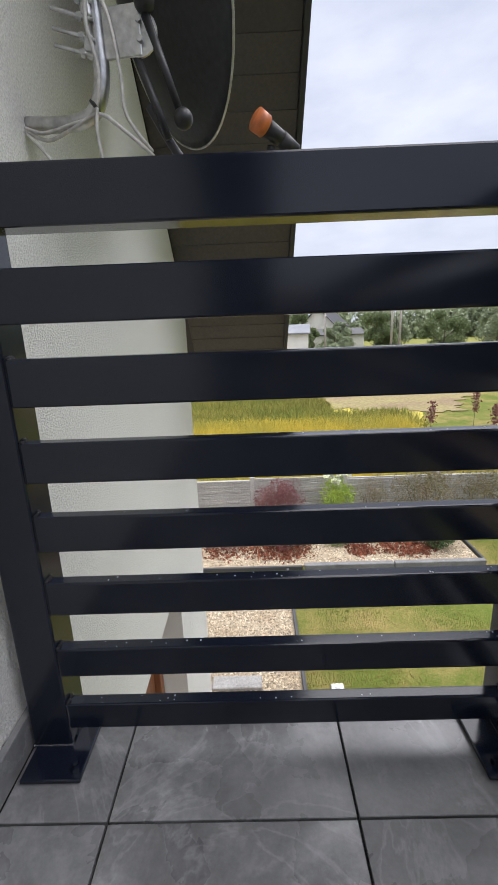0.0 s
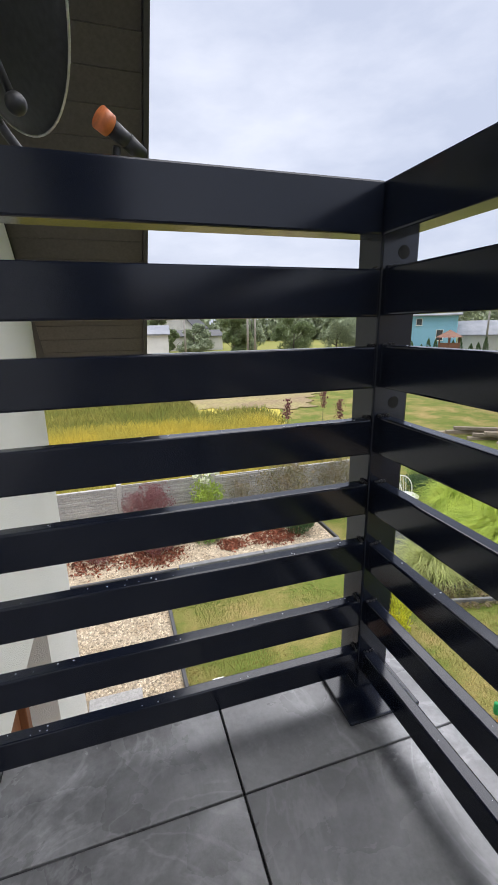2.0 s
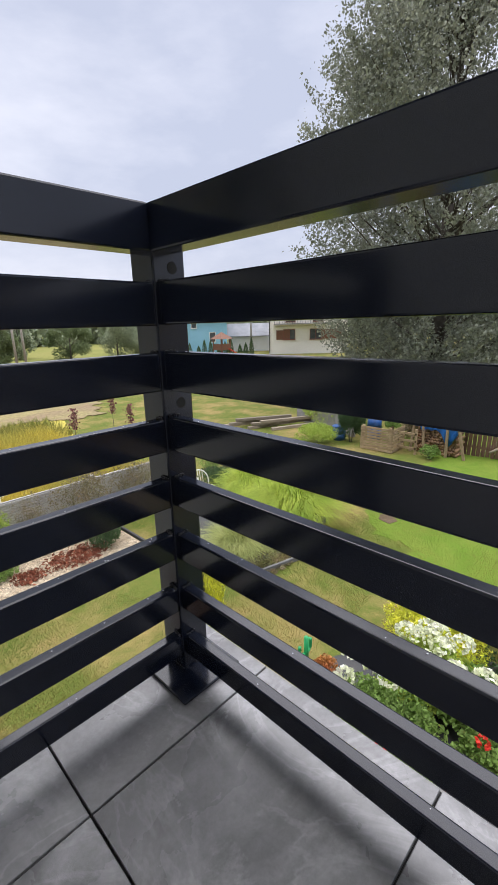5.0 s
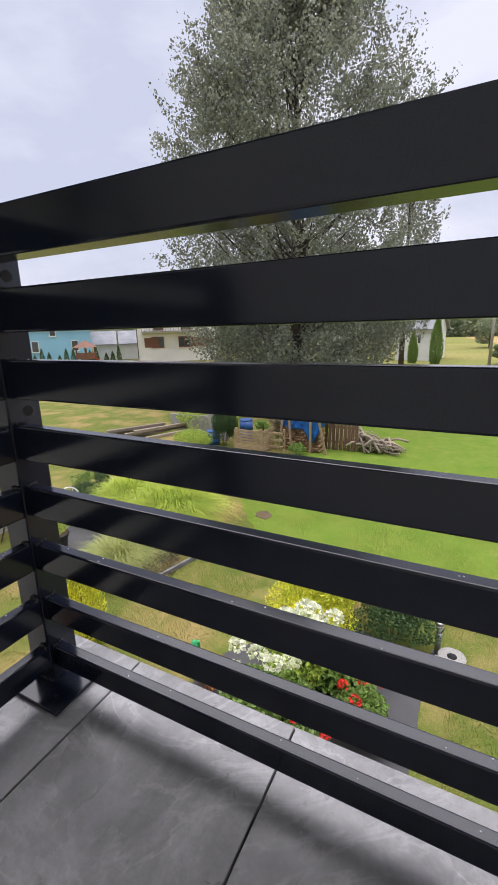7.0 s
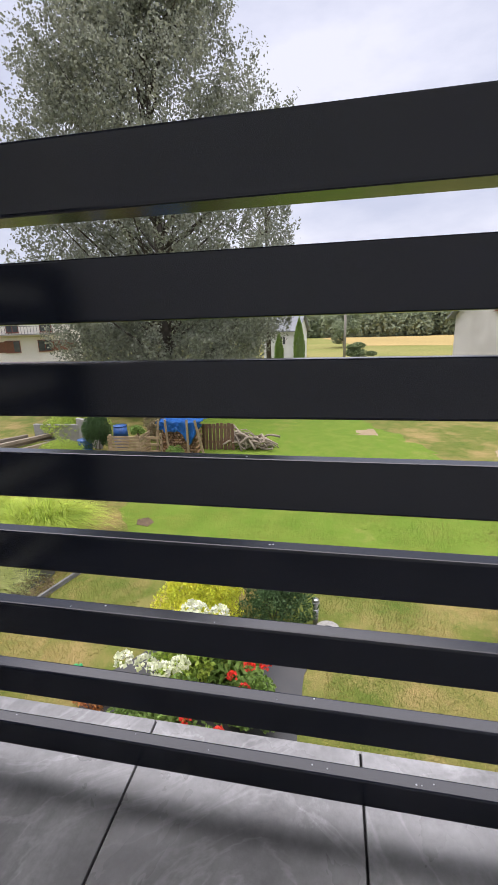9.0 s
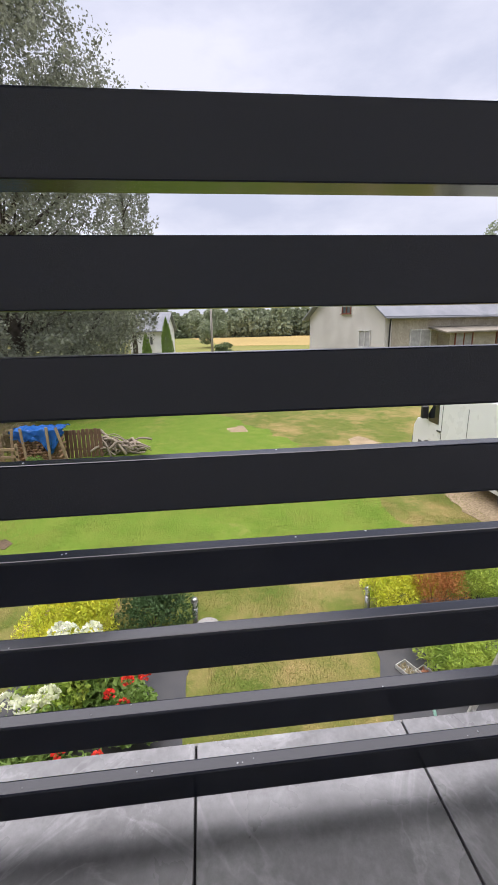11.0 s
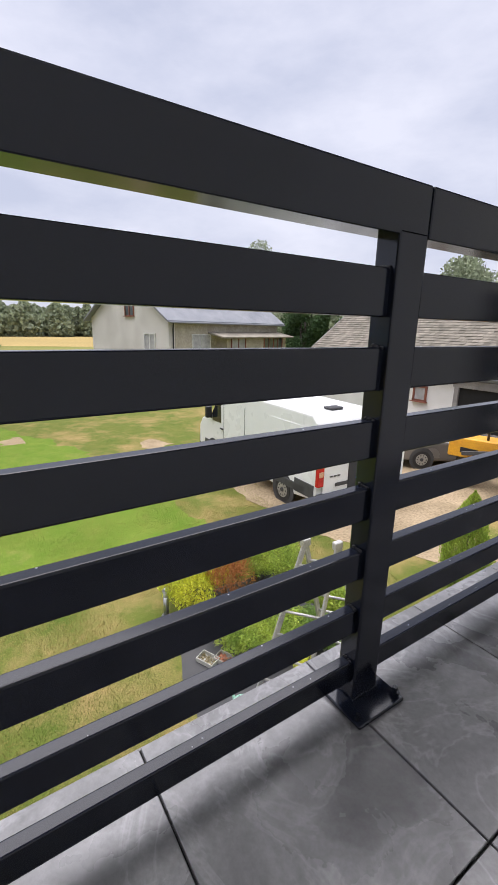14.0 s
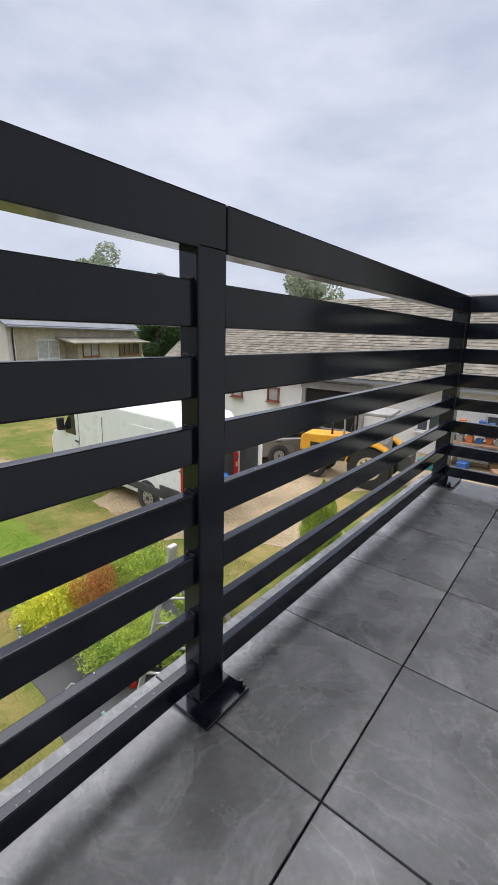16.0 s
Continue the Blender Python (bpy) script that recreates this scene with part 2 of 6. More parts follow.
M_petal_red = leafmat("red_petals", (0.75, 0.07, 0.04), (0.60, 0.04, 0.03), 6)
M_mulch = mat("red_mulch", (0.24, 0.070, 0.032), (0.15, 0.05, 0.028), rough=0.95, scale=8, bump=0.4, bscale=60, island=0.4)

G = -3.5


# ---- builders ----
def part(name, bm, material, parent=None, label="", smooth=False):
    me = bpy.data.meshes.new(name)
    bm.to_mesh(me)
    bm.free()
    if smooth:
        for p in me.polygons:
            p.use_smooth = True
    if isinstance(material, (list, tuple)):
        for m in material:
            me.materials.append(m)
    else:
        me.materials.append(material)
    ob = new(name, me)
    ob.parent = parent
    if label:
        tagged(ob, label)
    return ob


def raw(name, verts, faces, material, parent=None, label=""):
    me = bpy.data.meshes.new(name)
    me.from_pydata([tuple(v) for v in verts], [], [tuple(f) for f in faces])
    me.materials.append(material)
    ob = new(name, me)
    ob.parent = parent
    if label:
        tagged(ob, label)
    return ob


def thing(name, label, category, at=(0, 0, 0), group="", rz=0.0):
    ob = new(name)
    ob.empty_display_size = 0.1
    ob.matrix_basis = pose(*at, 0, 0, rz)
    return tagged(ob, label, category, group)


def box(bm, c, s, bevel=0.0, m=None, seg=1):
    r = bmesh.ops.create_cube(bm, size=1.0)
    vs = r["verts"]
    bmesh.ops.scale(bm, vec=s, verts=vs)
    if bevel:
        es = list({e for v in vs for e in v.link_edges})
        r2 = bmesh.ops.bevel(bm, geom=es, offset=bevel, segments=seg, affect="EDGES", profile=0.5)
        vs = list({v for f in r2["faces"] for v in f.verts} | {v for v in vs if v.is_valid})
    if m is not None:
        bmesh.ops.transform(bm, matrix=m, verts=vs)
    bmesh.ops.translate(bm, vec=c, verts=vs)
    return vs


def boxed(name, c, s, material, parent=None, bevel=0.0, label="", m=None, seg=1):
    bm = bmesh.new()
    box(bm, c, s, bevel, m, seg)
    return part(name, bm, material, parent, label)


def cyl(bm, a, b, r0, r1=None, n=10):
    a, b = Vector(a), Vector(b)
    r1 = r0 if r1 is None else r1
    d = b - a
    r = bmesh.ops.create_cone(bm, cap_ends=True, segments=n, radius1=r0, radius2=r1, depth=d.length)
    q = d.to_track_quat("Z", "Y").to_matrix().to_4x4()
    bmesh.ops.transform(bm, matrix=Matrix.Translation((a + b) / 2) @ q, verts=r["verts"])
    return r["verts"]


def rod(name, a, b, r, material, parent=None, r1=None, n=10, label=""):
    bm = bmesh.new()
    cyl(bm, a, b, r, r1, n)
    return part(name, bm, material, parent, label, smooth=True)


def tube(name, pts, r, material, parent=None, label="", n=8, steps=6):
    """A smooth bent tube through points."""
    P = [Vector(p) for p in pts]
    line = []
    for i in range(len(P) - 1):
        p0, p1, p2, p3 = P[max(i - 1, 0)], P[i], P[i + 1], P[min(i + 2, len(P) - 1)]
        for k in range(steps):
            t = k / steps
            line.append(0.5 * ((2 * p1) + (p2 - p0) * t + (2 * p0 - 5 * p1 + 4 * p2 - p3) * t * t + (3 * p1 - p0 - 3 * p2 + p3) * t ** 3))
    line.append(P[-1])
    vs, fs = [], []
    for i, c in enumerate(line):
        d = (line[min(i + 1, len(line) - 1)] - line[max(i - 1, 0)]).normalized()
        u = d.orthogonal().normalized() if i == 0 else (u - d * u.dot(d)).normalized()
        w = d.cross(u)
        for k in range(n):
            a = 2 * math.pi * k / n
            vs.append(c + r * (math.cos(a) * u + math.sin(a) * w))
    for i in range(len(line) - 1):
        for k in range(n):
            fs.append((i * n + k, i * n + (k + 1) % n, (i + 1) * n + (k + 1) % n, (i + 1) * n + k))
    fs.append(tuple(range(n - 1, -1, -1)))
    fs.append(tuple(range((len(line) - 1) * n, len(line) * n)))
    ob = raw(name, vs, fs, material, parent, label)
    for p in ob.data.polygons:
        p.use_smooth = True
    return ob


def sheet(name, pts, z, material, parent=None):
    """A flat outline on the ground, slightly raised, with a little thickness."""
    bm = bmesh.new()
    f = bm.faces.new([bm.verts.new((x, y, z)) for x, y in pts])
    if f.normal.z < 0:
        f.normal_flip()
    r = bmesh.ops.extrude_face_region(bm, geom=[f])
    bmesh.ops.translate(bm, vec=(0, 0, -0.03), verts=[v for v in r["geom"] if isinstance(v, bmesh.types.BMVert)])
    bmesh.ops.recalc_face_normals(bm, faces=bm.faces)
    return part(name, bm, material, parent)


def rough(pts, amp=0.2, step=0.18):
    """An outline with an uneven, frayed edge."""
    out = []
    for i, (x0, y0) in enumerate(pts):
        x1, y1 = pts[(i + 1) % len(pts)]
        n = max(2, int(math.hypot(x1 - x0, y1 - y0) / step))
        for k in range(n):
            x, y = x0 + (x1 - x0) * k / n, y0 + (y1 - y0) * k / n
            dx = noise.noise(Vector((x * 0.9, y * 0.9, 3))) + 0.6 * noise.noise(Vector((x * 3.1, y * 3.1, 9)))
            dy = noise.noise(Vector((x * 0.9, y * 0.9, 17))) + 0.6 * noise.noise(Vector((x * 3.1, y * 3.1, 25)))
            out.append((x + amp * dx, y + amp * dy))
    return out


def leaves(name, pos, size, material, parent=None, up=0.0, aspect=0.55, label="", seed=1, dirs=None):
    """Many small folded leaves at the given places, one mesh."""
    rng = np.random.default_rng(seed)
    n = len(pos)
    d = rng.normal(size=(n, 3)) if dirs is None else dirs + rng.normal(size=(n, 3)) * 0.35
    d[:, 2] += up
    d /= np.linalg.norm(d, axis=1)[:, None]
    s = np.cross(d, rng.normal(size=(n, 3)))
    s /= np.linalg.norm(s, axis=1)[:, None] + 1e-9
    w = np.cross(d, s)
    L = (size * rng.uniform(0.6, 1.3, n))[:, None]
    v = np.stack([pos - d * L * 0.5, pos + s * L * aspect * 0.5 + w * L * 0.1, pos + d * L * 0.5, pos - s * L * aspect * 0.5 + w * L * 0.1], 1).reshape(-1, 3)
    f = np.arange(4 * n).reshape(n, 4)
    me = bpy.data.meshes.new(name)
    me.from_pydata(v.tolist(), [], f.tolist())
    me.materials.append(material)
    ob = new(name, me)
    ob.parent = parent
    if label:
        tagged(ob, label)
    return ob


def blob(rng, n, c, r, inner=0.55, lumps=9, flat=True):
    """Places in an uneven crown: lumps on an ellipsoid with gaps between."""
    c, r = np.array(c, float), np.array(r, float)
    u = rng.normal(size=(lumps, 3))
    u /= np.linalg.norm(u, axis=1)[:, None]
    if flat:
        u[:, 2] = np.abs(u[:, 2]) * 1.1 - 0.25
    centres = u * rng.uniform(0.45, 0.75, (lumps, 1))
    rad = rng.uniform(0.32, 0.55, lumps)
    k = rng.integers(0, lumps, n)
    w = rng.normal(size=(n, 3))
    w /= np.linalg.norm(w, axis=1)[:, None]
    q = centres[k] + w * (rad[k] * rng.uniform(inner, 1.0, n) ** 0.6)[:, None]
    return c + q * r


# ---- ground ----
bm = bmesh.new()
bmesh.ops.create_circle(bm, cap_ends=True, segments=64, radius=1500)
bmesh.ops.translate(bm, vec=(0, 0, G), verts=bm.verts)
tagged(part("ground", bm, M_lawn), "patchy green and straw-coloured lawn", "lawn", kind="structure")


def area(name, pts, z, material, label, category):
    return tagged(sheet(name, pts, z, material), label, category, kind="structure")


area("field_crop", [(-60, 9.0), (5.2, 9.0), (6.5, 16), (9, 24), (11, 34), (-60, 34)], G + 0.010, M_field, "ripe yellow crop field behind the fence", "field")
area("field_mown", rough([(3, 22), (9.4, 20), (22, 40), (30, 60), (-60, 60), (-60, 34.1), (4, 34.1)], 0.8), G + 0.05, M_soil, "mown brown field strip", "field")
area("field_meadow", [(-80, 60.1), (31, 60.1), (60, 62), (70, 120), (-80, 120)], G + 0.02, M_meadow, "yellow-green meadow with stubble", "field")
area("field_far", [(45, 6), (45, -14), (170, -45), (170, 18)], G + 0.02, M_meadow, "bright green meadow before the wood", "field")
area("field_stubble", [(95, -6), (88, -26), (165, -44), (165, 4)], G + 0.05, M_stubble, "tan stubble field before the wood", "field")
area("lawn_green", rough([(5.9, -5.2), (11, -5.6), (17, -3.6), (22, -1.0), (21, 6), (12.5, 4.2), (8.8, 4.3), (7.6, 3.4), (6.2, 1.5)], 0.5), G + 0.004, M_lawngreen, "greener lush part of the lawn", "lawn")
area("gravel_path", [(-1.0, -5), (0.0, -5), (0.0, 6.3), (-8, 6.3), (-8, 3.0), (-1.0, 3.0)], G + 0.012, M_gravel, "pale pebble strip beside the house", "gravel")
area("gravel_bed", [(-8, 6.45), (3.62, 6.45), (3.62, 8.2), (-8, 8.2)], G + 0.03, M_gravel, "pale pebble planting bed along the fence", "gravel")
area("dirt_yard", rough([(2.4, -9.2), (6.2, -7.0), (9.2, -7.2), (9.6, -9.5), (8.6, -11.5), (12.5, -12.5), (12.5, -18.4), (-3, -18.4), (-3, -15.2), (3, -14.4), (4.6, -12.2), (4.2, -10.6)], 0.22), G + 0.008, M_dirt, "sandy dirt yard with worn grass", "yard")
area("dirt_patch", rough([(13.4, -6.6), (14.6, -6.3), (15.4, -7.1), (14.2, -7.7)], 0.35), G + 0.008, M_dirt, "bare dirt patch in the lawn", "dirt")
area("dirt_patch", rough([(16.9, -2.0), (17.7, -2.1), (17.8, -2.9), (17.0, -2.8)], 0.35), G + 0.008, M_dirt, "bare dirt patch in the lawn", "dirt")
area("molehill_patch", rough([(7.82, 3.15), (8.05, 3.08), (8.18, 3.28), (8.05, 3.5), (7.85, 3.42)], 0.16, 0.06), G + 0.012, M_darksoil, "bare brown soil spot in the lawn", "dirt")
area("membrane_bed", rough([(1.0, -0.55), (4.0, -0.68), (4.9, -0.85), (5.0, 0.2), (4.8, 1.2), (3.4, 1.9), (1.0, 1.8)], 0.12), G + 0.010, M_fabric, "black weed membrane of the flower bed", "flower bed")
area("membrane_bed", rough([(1.0, -3.2), (3.6, -3.05), (4.8, -3.4), (5.2, -4.3), (5.1, -5.6), (1.0, -5.6)], 0.12), G + 0.010, M_fabric, "black weed membrane of the flower bed", "flower bed")
area("paving_dark", rough([(4.0, 4.4), (5.4, 4.0), (7.2, 4.3), (8.0, 6.2), (7.0, 8.2), (5.0, 8.0), (4.6, 6.0)], 0.25), G + 0.010, M_fabric, "dark slate chippings round the grasses", "flower bed")

# ---- house ----
wall_poly = [(2.72, G), (2.72, 1.02), (-1.6, 5.1), (-6.2, 0.9), (-6.2, G)]
bm = bmesh.new()
lo = [bm.verts.new((-1.0, y, z)) for y, z in [(2.72, G), (2.72, 1.02), (-1.6, 5.1), (-6.2, 0.9), (-6.2, G), (0.55, G), (0.55, -0.66), (1.66, -0.66), (1.66, G)]]
f = bm.faces.new(lo)
r = bmesh.ops.extrude_face_region(bm, geom=[f])
bmesh.ops.translate(bm, vec=(-0.32, 0, 0), verts=[v for v in r["geom"] if isinstance(v, bmesh.types.BMVert)])
bmesh.ops.recalc_face_normals(bm, faces=bm.faces)
tagged(part("wall_gable", bm, M_render), "white rough-rendered gable wall of the house", "wall", kind="structure")
tagged(boxed("wall_side", (-5.32, 2.56, -1.3), (8.0, 0.32, 4.4), M_render), "white rendered side wall of the house", "wall", kind="structure")
tagged(boxed("wall_back", (-5.32, -6.04, -1.3), (8.0, 0.32, 4.4), M_render), "white rendered back wall of the house", "wall", kind="structure")
# roof planes at 43 degrees, with the verge 0.8 m in front of the gable
slope = math.atan2(4.08, 4.32)
for side in (1, -1):
    ya, za = (3.35, 0.47) if side == 1 else (-6.8, 0.30)
    yb, zb = -1.6, 5.14
    dy, dz = yb - ya, zb - za
    L = math.hypot(dy, dz)
    bm = bmesh.new()
    vs = [bm.verts.new((x, y, z + 0.05)) for x, y, z in ((-0.2, ya, za), (-9, ya, za), (-9, yb, zb), (-0.2, yb, zb))]
    f = bm.faces.new(vs)
    r = bmesh.ops.extrude_face_region(bm, geom=[f])
    bmesh.ops.translate(bm, vec=(0, 0, 0.22), verts=[v for v in r["geom"] if isinstance(v, bmesh.types.BMVert)])
    bmesh.ops.recalc_face_normals(bm, faces=bm.faces)
    tagged(part("roof", bm, M_roofdark), "dark sheet-metal house roof with wide verge", "roof", kind="structure")
# soffit boards under the verge, and its edge board
soffit = thing("soffit", "brown metal panel soffit under the roof verge", "soffit", (-0.6, 3.2, 0.5))
tagged(soffit, kind="structure")
me_board = None
u = Vector((0, -1.6 - 3.35, 5.14 - 0.47)).normalized()
nboards = 44
for i in range(nboards):
    d = 0.075 + i * 0.15
    c = Vector((-0.61, 3.35, 0.47)) + u * d + Vector((0, 0, 0.005))
    m = Matrix.Rotation(math.atan2(u.z, u.y), 4, "X")
    if me_board is None:
        bm = bmesh.new()
        box(bm, (0, 0, 0), (0.78, 0.147, 0.02), 0.003)
        box(bm, (0, 0.068, 0.006), (0.78, 0.02, 0.012))
        ob = part("soffit_panel", bm, M_soffit)
        me_board = ob.data
    else:
        ob = new("soffit_panel", me_board)
    ob.matrix_basis = Matrix.Translation(c) @ m
    ob.parent = soffit
    ob.matrix_parent_inverse = soffit.matrix_basis.inverted()
bm = bmesh.new()
Lr = math.hypot(4.95, 4.67)
box(bm, (0, 0, 0), (0.03, Lr, 0.30), 0.004, Matrix.Rotation(math.atan2(4.67, -4.95), 4, "X"))
ob = part("verge_board", bm, M_roofdark)
ob.location = (-0.205, (3.35 - 1.6) / 2, (0.47 + 5.14) / 2 + 0.16)
tagged(ob, "dark metal verge board along the roof edge", "trim", kind="structure")
# eaves gutter at the foot of the roof
bm = bmesh.new()
cyl(bm, (-9, 3.42, 0.50), (-0.22, 3.42, 0.50), 0.06, n=12)
tagged(part("gutter", bm, M_roofdark, smooth=True), "dark round roof gutter", "gutter", kind="structure")
# door in the lower opening
door = thing("door_1", "brown timber door set in a deep white reveal", "door", (-1.2, 1.1, G))
tagged(door, kind="structure")
M_doorwood = mat("brown_door_wood", (0.20, 0.075, 0.03), (0.15, 0.055, 0.022), rough=0.5, scale=6, stretch=(6, 6, 1))
boxed("door_leaf", (-0.02, 0, 1.38), (0.05, 0.94, 2.7), M_doorwood, door, 0.004)
for yy in (-0.51, 0.51):
    boxed("door_jamb", (0, yy, 1.4), (0.09, 0.07, 2.8), M_doorwood, door, 0.004)
boxed("door_head", (0, 0, 2.80), (0.09, 1.1, 0.07), M_doorwood, door, 0.004)
for zz in (0.55, 1.35, 2.15):
    boxed("door_panel", (0.012, 0, zz), (0.03, 0.62, 0.6), M_doorwood, door, 0.01)

# ---- balcony ----
tagged(boxed("balcony_slab", (-0.425, -2.05, -0.135), (1.15, 4.34, 0.23), M_concrete), "grey concrete balcony slab", "slab", kind="structure")
tagged(boxed("floor_bed", (-0.42, -2.055, -0.0155), (1.155, 4.35, 0.011), M_grout), "dark grout bed under balcony tiles", "floor", kind="structure")
floor = thing("floor", "grey stone-look stoneware balcony tiles, damp and glossy", "floor", (0, 0, -0.01))
tagged(floor, kind="structure")
P_T, J = 0.4515, 0.0045
xs = [-0.985, -0.7765, -0.325, 0.164]
ys = [0.125, -0.140] + [-0.140 - P_T * k for k in range(1, 9)] + [-4.23]
for i in range(len(xs) - 1):
    for j in range(len(ys) - 1):
        x0, x1, y1, y0 = xs[i], xs[i + 1], ys[j], ys[j + 1]
        boxed("tile", ((x0 + x1) / 2, (y0 + y1) / 2, 0.0), (x1 - x0 - J, y1 - y0 - J, 0.02), M_tile, floor, 0.0012)
boxed("floor_edge_trim", (0.166, -2.05, -0.020), (0.006, 4.35, 0.04), M_concrete, floor)
base = thing("baseboard", "grey stoneware skirting along the wall", "skirting", (-0.99, 0, 0))
tagged(base, kind="structure")
for j in range(len(ys) - 1):
    y1, y0 = ys[j], ys[j + 1]
    boxed("skirting_tile", (0, (y0 + y1) / 2, 0.045), (0.016, y1 - y0 - J, 0.08), M_tile, base, 0.0015)


# ---- railings ----
SLAT_D = 0.028
# bottom edge and height of each slat: the short side, then the long side
SLATS_X = ((0.8705, 0.085), (0.735, 0.081), (0.5986, 0.0745), (0.4645, 0.070), (0.3289, 0.070), (0.186, 0.0656), (0.056, 0.0605))
SLATS_Y = ((0.873, 0.085), (0.7365, 0.082), (0.6006, 0.0775), (0.4655, 0.072), (0.3257, 0.0676), (0.189, 0.060), (0.0555, 0.056))
rng0 = random.Random(5)


def bead(bm, a, b, r):
    n = max(3, int((Vector(b) - Vector(a)).length / (r * 1.4)))
    for k in range(n + 1):
        p = Vector(a).lerp(Vector(b), k / n)
        rr = r * rng0.uniform(0.7, 1.25)
        s = bmesh.ops.create_icosphere(bm, subdivisions=1, radius=rr)
        bmesh.ops.translate(bm, vec=p + Vector((rng0.uniform(-1, 1), rng0.uniform(-1, 1), rng0.uniform(-1, 1))) * r * 0.3, verts=s["verts"])


def post(parent, x, y, sx, sy, plate, bolts):
    """A square post from (x, y) to (x + sx, y + sy) on a base plate."""
    o = boxed("post", (x + sx / 2, y + sy / 2, 0.012 + 0.505), (sx, sy, 1.01), M_black, parent, 0.004, seg=2)
    px0, px1, py0, py1 = plate
    boxed("base_plate", ((px0 + px1) / 2, (py0 + py1) / 2, 0.007), (px1 - px0, py1 - py0, 0.010), M_black, o, 0.002)
    bm = bmesh.new()
    for a, b in (((x, y, 0.014), (x + sx, y, 0.014)), ((x, y + sy, 0.014), (x + sx, y + sy, 0.014)), ((x, y, 0.014), (x, y + sy, 0.014)), ((x + sx, y, 0.014), (x + sx, y + sy, 0.014))):
        bead(bm, a, b, 0.003)
    part("weld_seam", bm, M_black, o)
    for bx, by in bolts:
        bm = bmesh.new()
        cyl(bm, (bx, by, 0.012), (bx, by, 0.022), 0.011, n=6)
        cyl(bm, (bx, by, 0.022), (bx, by, 0.034), 0.006, n=8)
        part("anchor_bolt", bm, M_black, o)
    return o


def slat_x(parent, x0, x1, y0, flip=1):
    for z0, h in SLATS_X:
        z = z0 + h / 2
        s = boxed("slat", ((x0 + x1) / 2, y0 + flip * SLAT_D / 2, z), (x1 - x0, SLAT_D, h), M_black, parent, 0.004, seg=3)
        for xe, d in ((x0, 1), (x1, -1)):
            bm = bmesh.new()
            bead(bm, (xe + d * 0.003, y0 + flip * 0.004, z + h / 2), (xe + d * 0.002, y0 + flip * (SLAT_D - 0.004), z + h / 2 + 0.002), 0.004)
            part("weld_bead", bm, M_weld, s)
            bm = bmesh.new()
            bead(bm, (xe + d * 0.002, y0, z + h / 2), (xe + d * 0.002, y0, z - h / 2), 0.0012)
            part("weld_seam", bm, M_black, s)


def slat_y(parent, y0, y1, x0):
    for z0, h in SLATS_Y:
        z = z0 + h / 2
        s = boxed("slat", (x0 + SLAT_D / 2, (y0 + y1) / 2, z), (SLAT_D, y1 - y0, h), M_black, parent, 0.004, seg=3)
        for ye, d in ((y0, 1), (y1, -1)):
            bm = bmesh.new()
            bead(bm, (x0 + 0.004, ye + d * 0.003, z + h / 2), (x0 + SLAT_D - 0.004, ye + d * 0.002, z + h / 2 + 0.002), 0.004)
            part("weld_bead", bm, M_weld, s)
            bm = bmesh.new()
            bead(bm, (x0, ye + d * 0.002, z + h / 2), (x0, ye + d * 0.002, z - h / 2), 0.0012)
            part("weld_seam", bm, M_black, s)


def top_rail(parent, a, b):
    a, b = Vector(a), Vector(b)
    s = b - a
    boxed("top_rail", (a + b) / 2, (abs(s.x) or 0.056, abs(s.y) or 0.056, 0.088), M_black, parent, 0.004, seg=2)


Y_FAR = -4.06
rail_a = thing("railing", "black powder-coated steel railing beside the house wall", "railing", group="balcony railings")
rail_b = thing("railing", "long black powder-coated steel railing with flat slats", "railing", group="balcony railings")
rail_c = thing("railing", "black powder-coated steel end railing with flat slats", "railing", group="balcony railings")
corner = post(rail_b, 0.0, 0.0, 0.08, 0.08, (-0.062, 0.118, -0.082, 0.118), [(-0.035, -0.055), (0.095, -0.055)])
mid = post(rail_b, 0.0, -2.03, 0.052, 0.08, (-0.058, 0.115, -2.062, -1.912), [(-0.04, -2.05), (-0.04, -1.925)])
far = post(rail_b, 0.0, Y_FAR - 0.08, 0.08, 0.08, (-0.062, 0.118, Y_FAR - 0.16, Y_FAR + 0.05), [(-0.035, Y_FAR + 0.03)])
wallp = post(rail_a, -0.975, 0.0, 0.08, 0.08, (-0.972, -0.852, -0.072, 0.118), [(-0.868, -0.05)])
wallc = post(rail_c, -0.955, Y_FAR - 0.08, 0.08, 0.08, (-0.972, -0.852, Y_FAR - 0.16, Y_FAR + 0.05), [(-0.868, Y_FAR + 0.03)])
for z in (0.985, 0.705, 0.17):
    bm = bmesh.new()
    cyl(bm, (0.047, -0.001, z), (0.047, 0.004, z), 0.012, n=16)
    part("plug_hole", bm, M_plug_shade, corner)
slat_x(rail_a, -0.895, 0.0, 0.001)
slat_y(rail_b, -1.95, 0.0, 0.012)
slat_y(rail_b, Y_FAR, -2.03, 0.012)
slat_x(rail_c, -0.875, 0.0, Y_FAR - 0.006, -1)
RZ = 1.056
top_rail(rail_a, (-0.96, 0.028, RZ), (0.0, 0.028, RZ))
top_rail(rail_b, (0.028, -2.029, RZ), (0.028, 0.056, RZ))
top_rail(rail_b, (0.028, Y_FAR - 0.08, RZ), (0.028, -2.031, RZ))
top_rail(rail_c, (-0.96, Y_FAR - 0.028, RZ), (0.0, Y_FAR - 0.028, RZ))
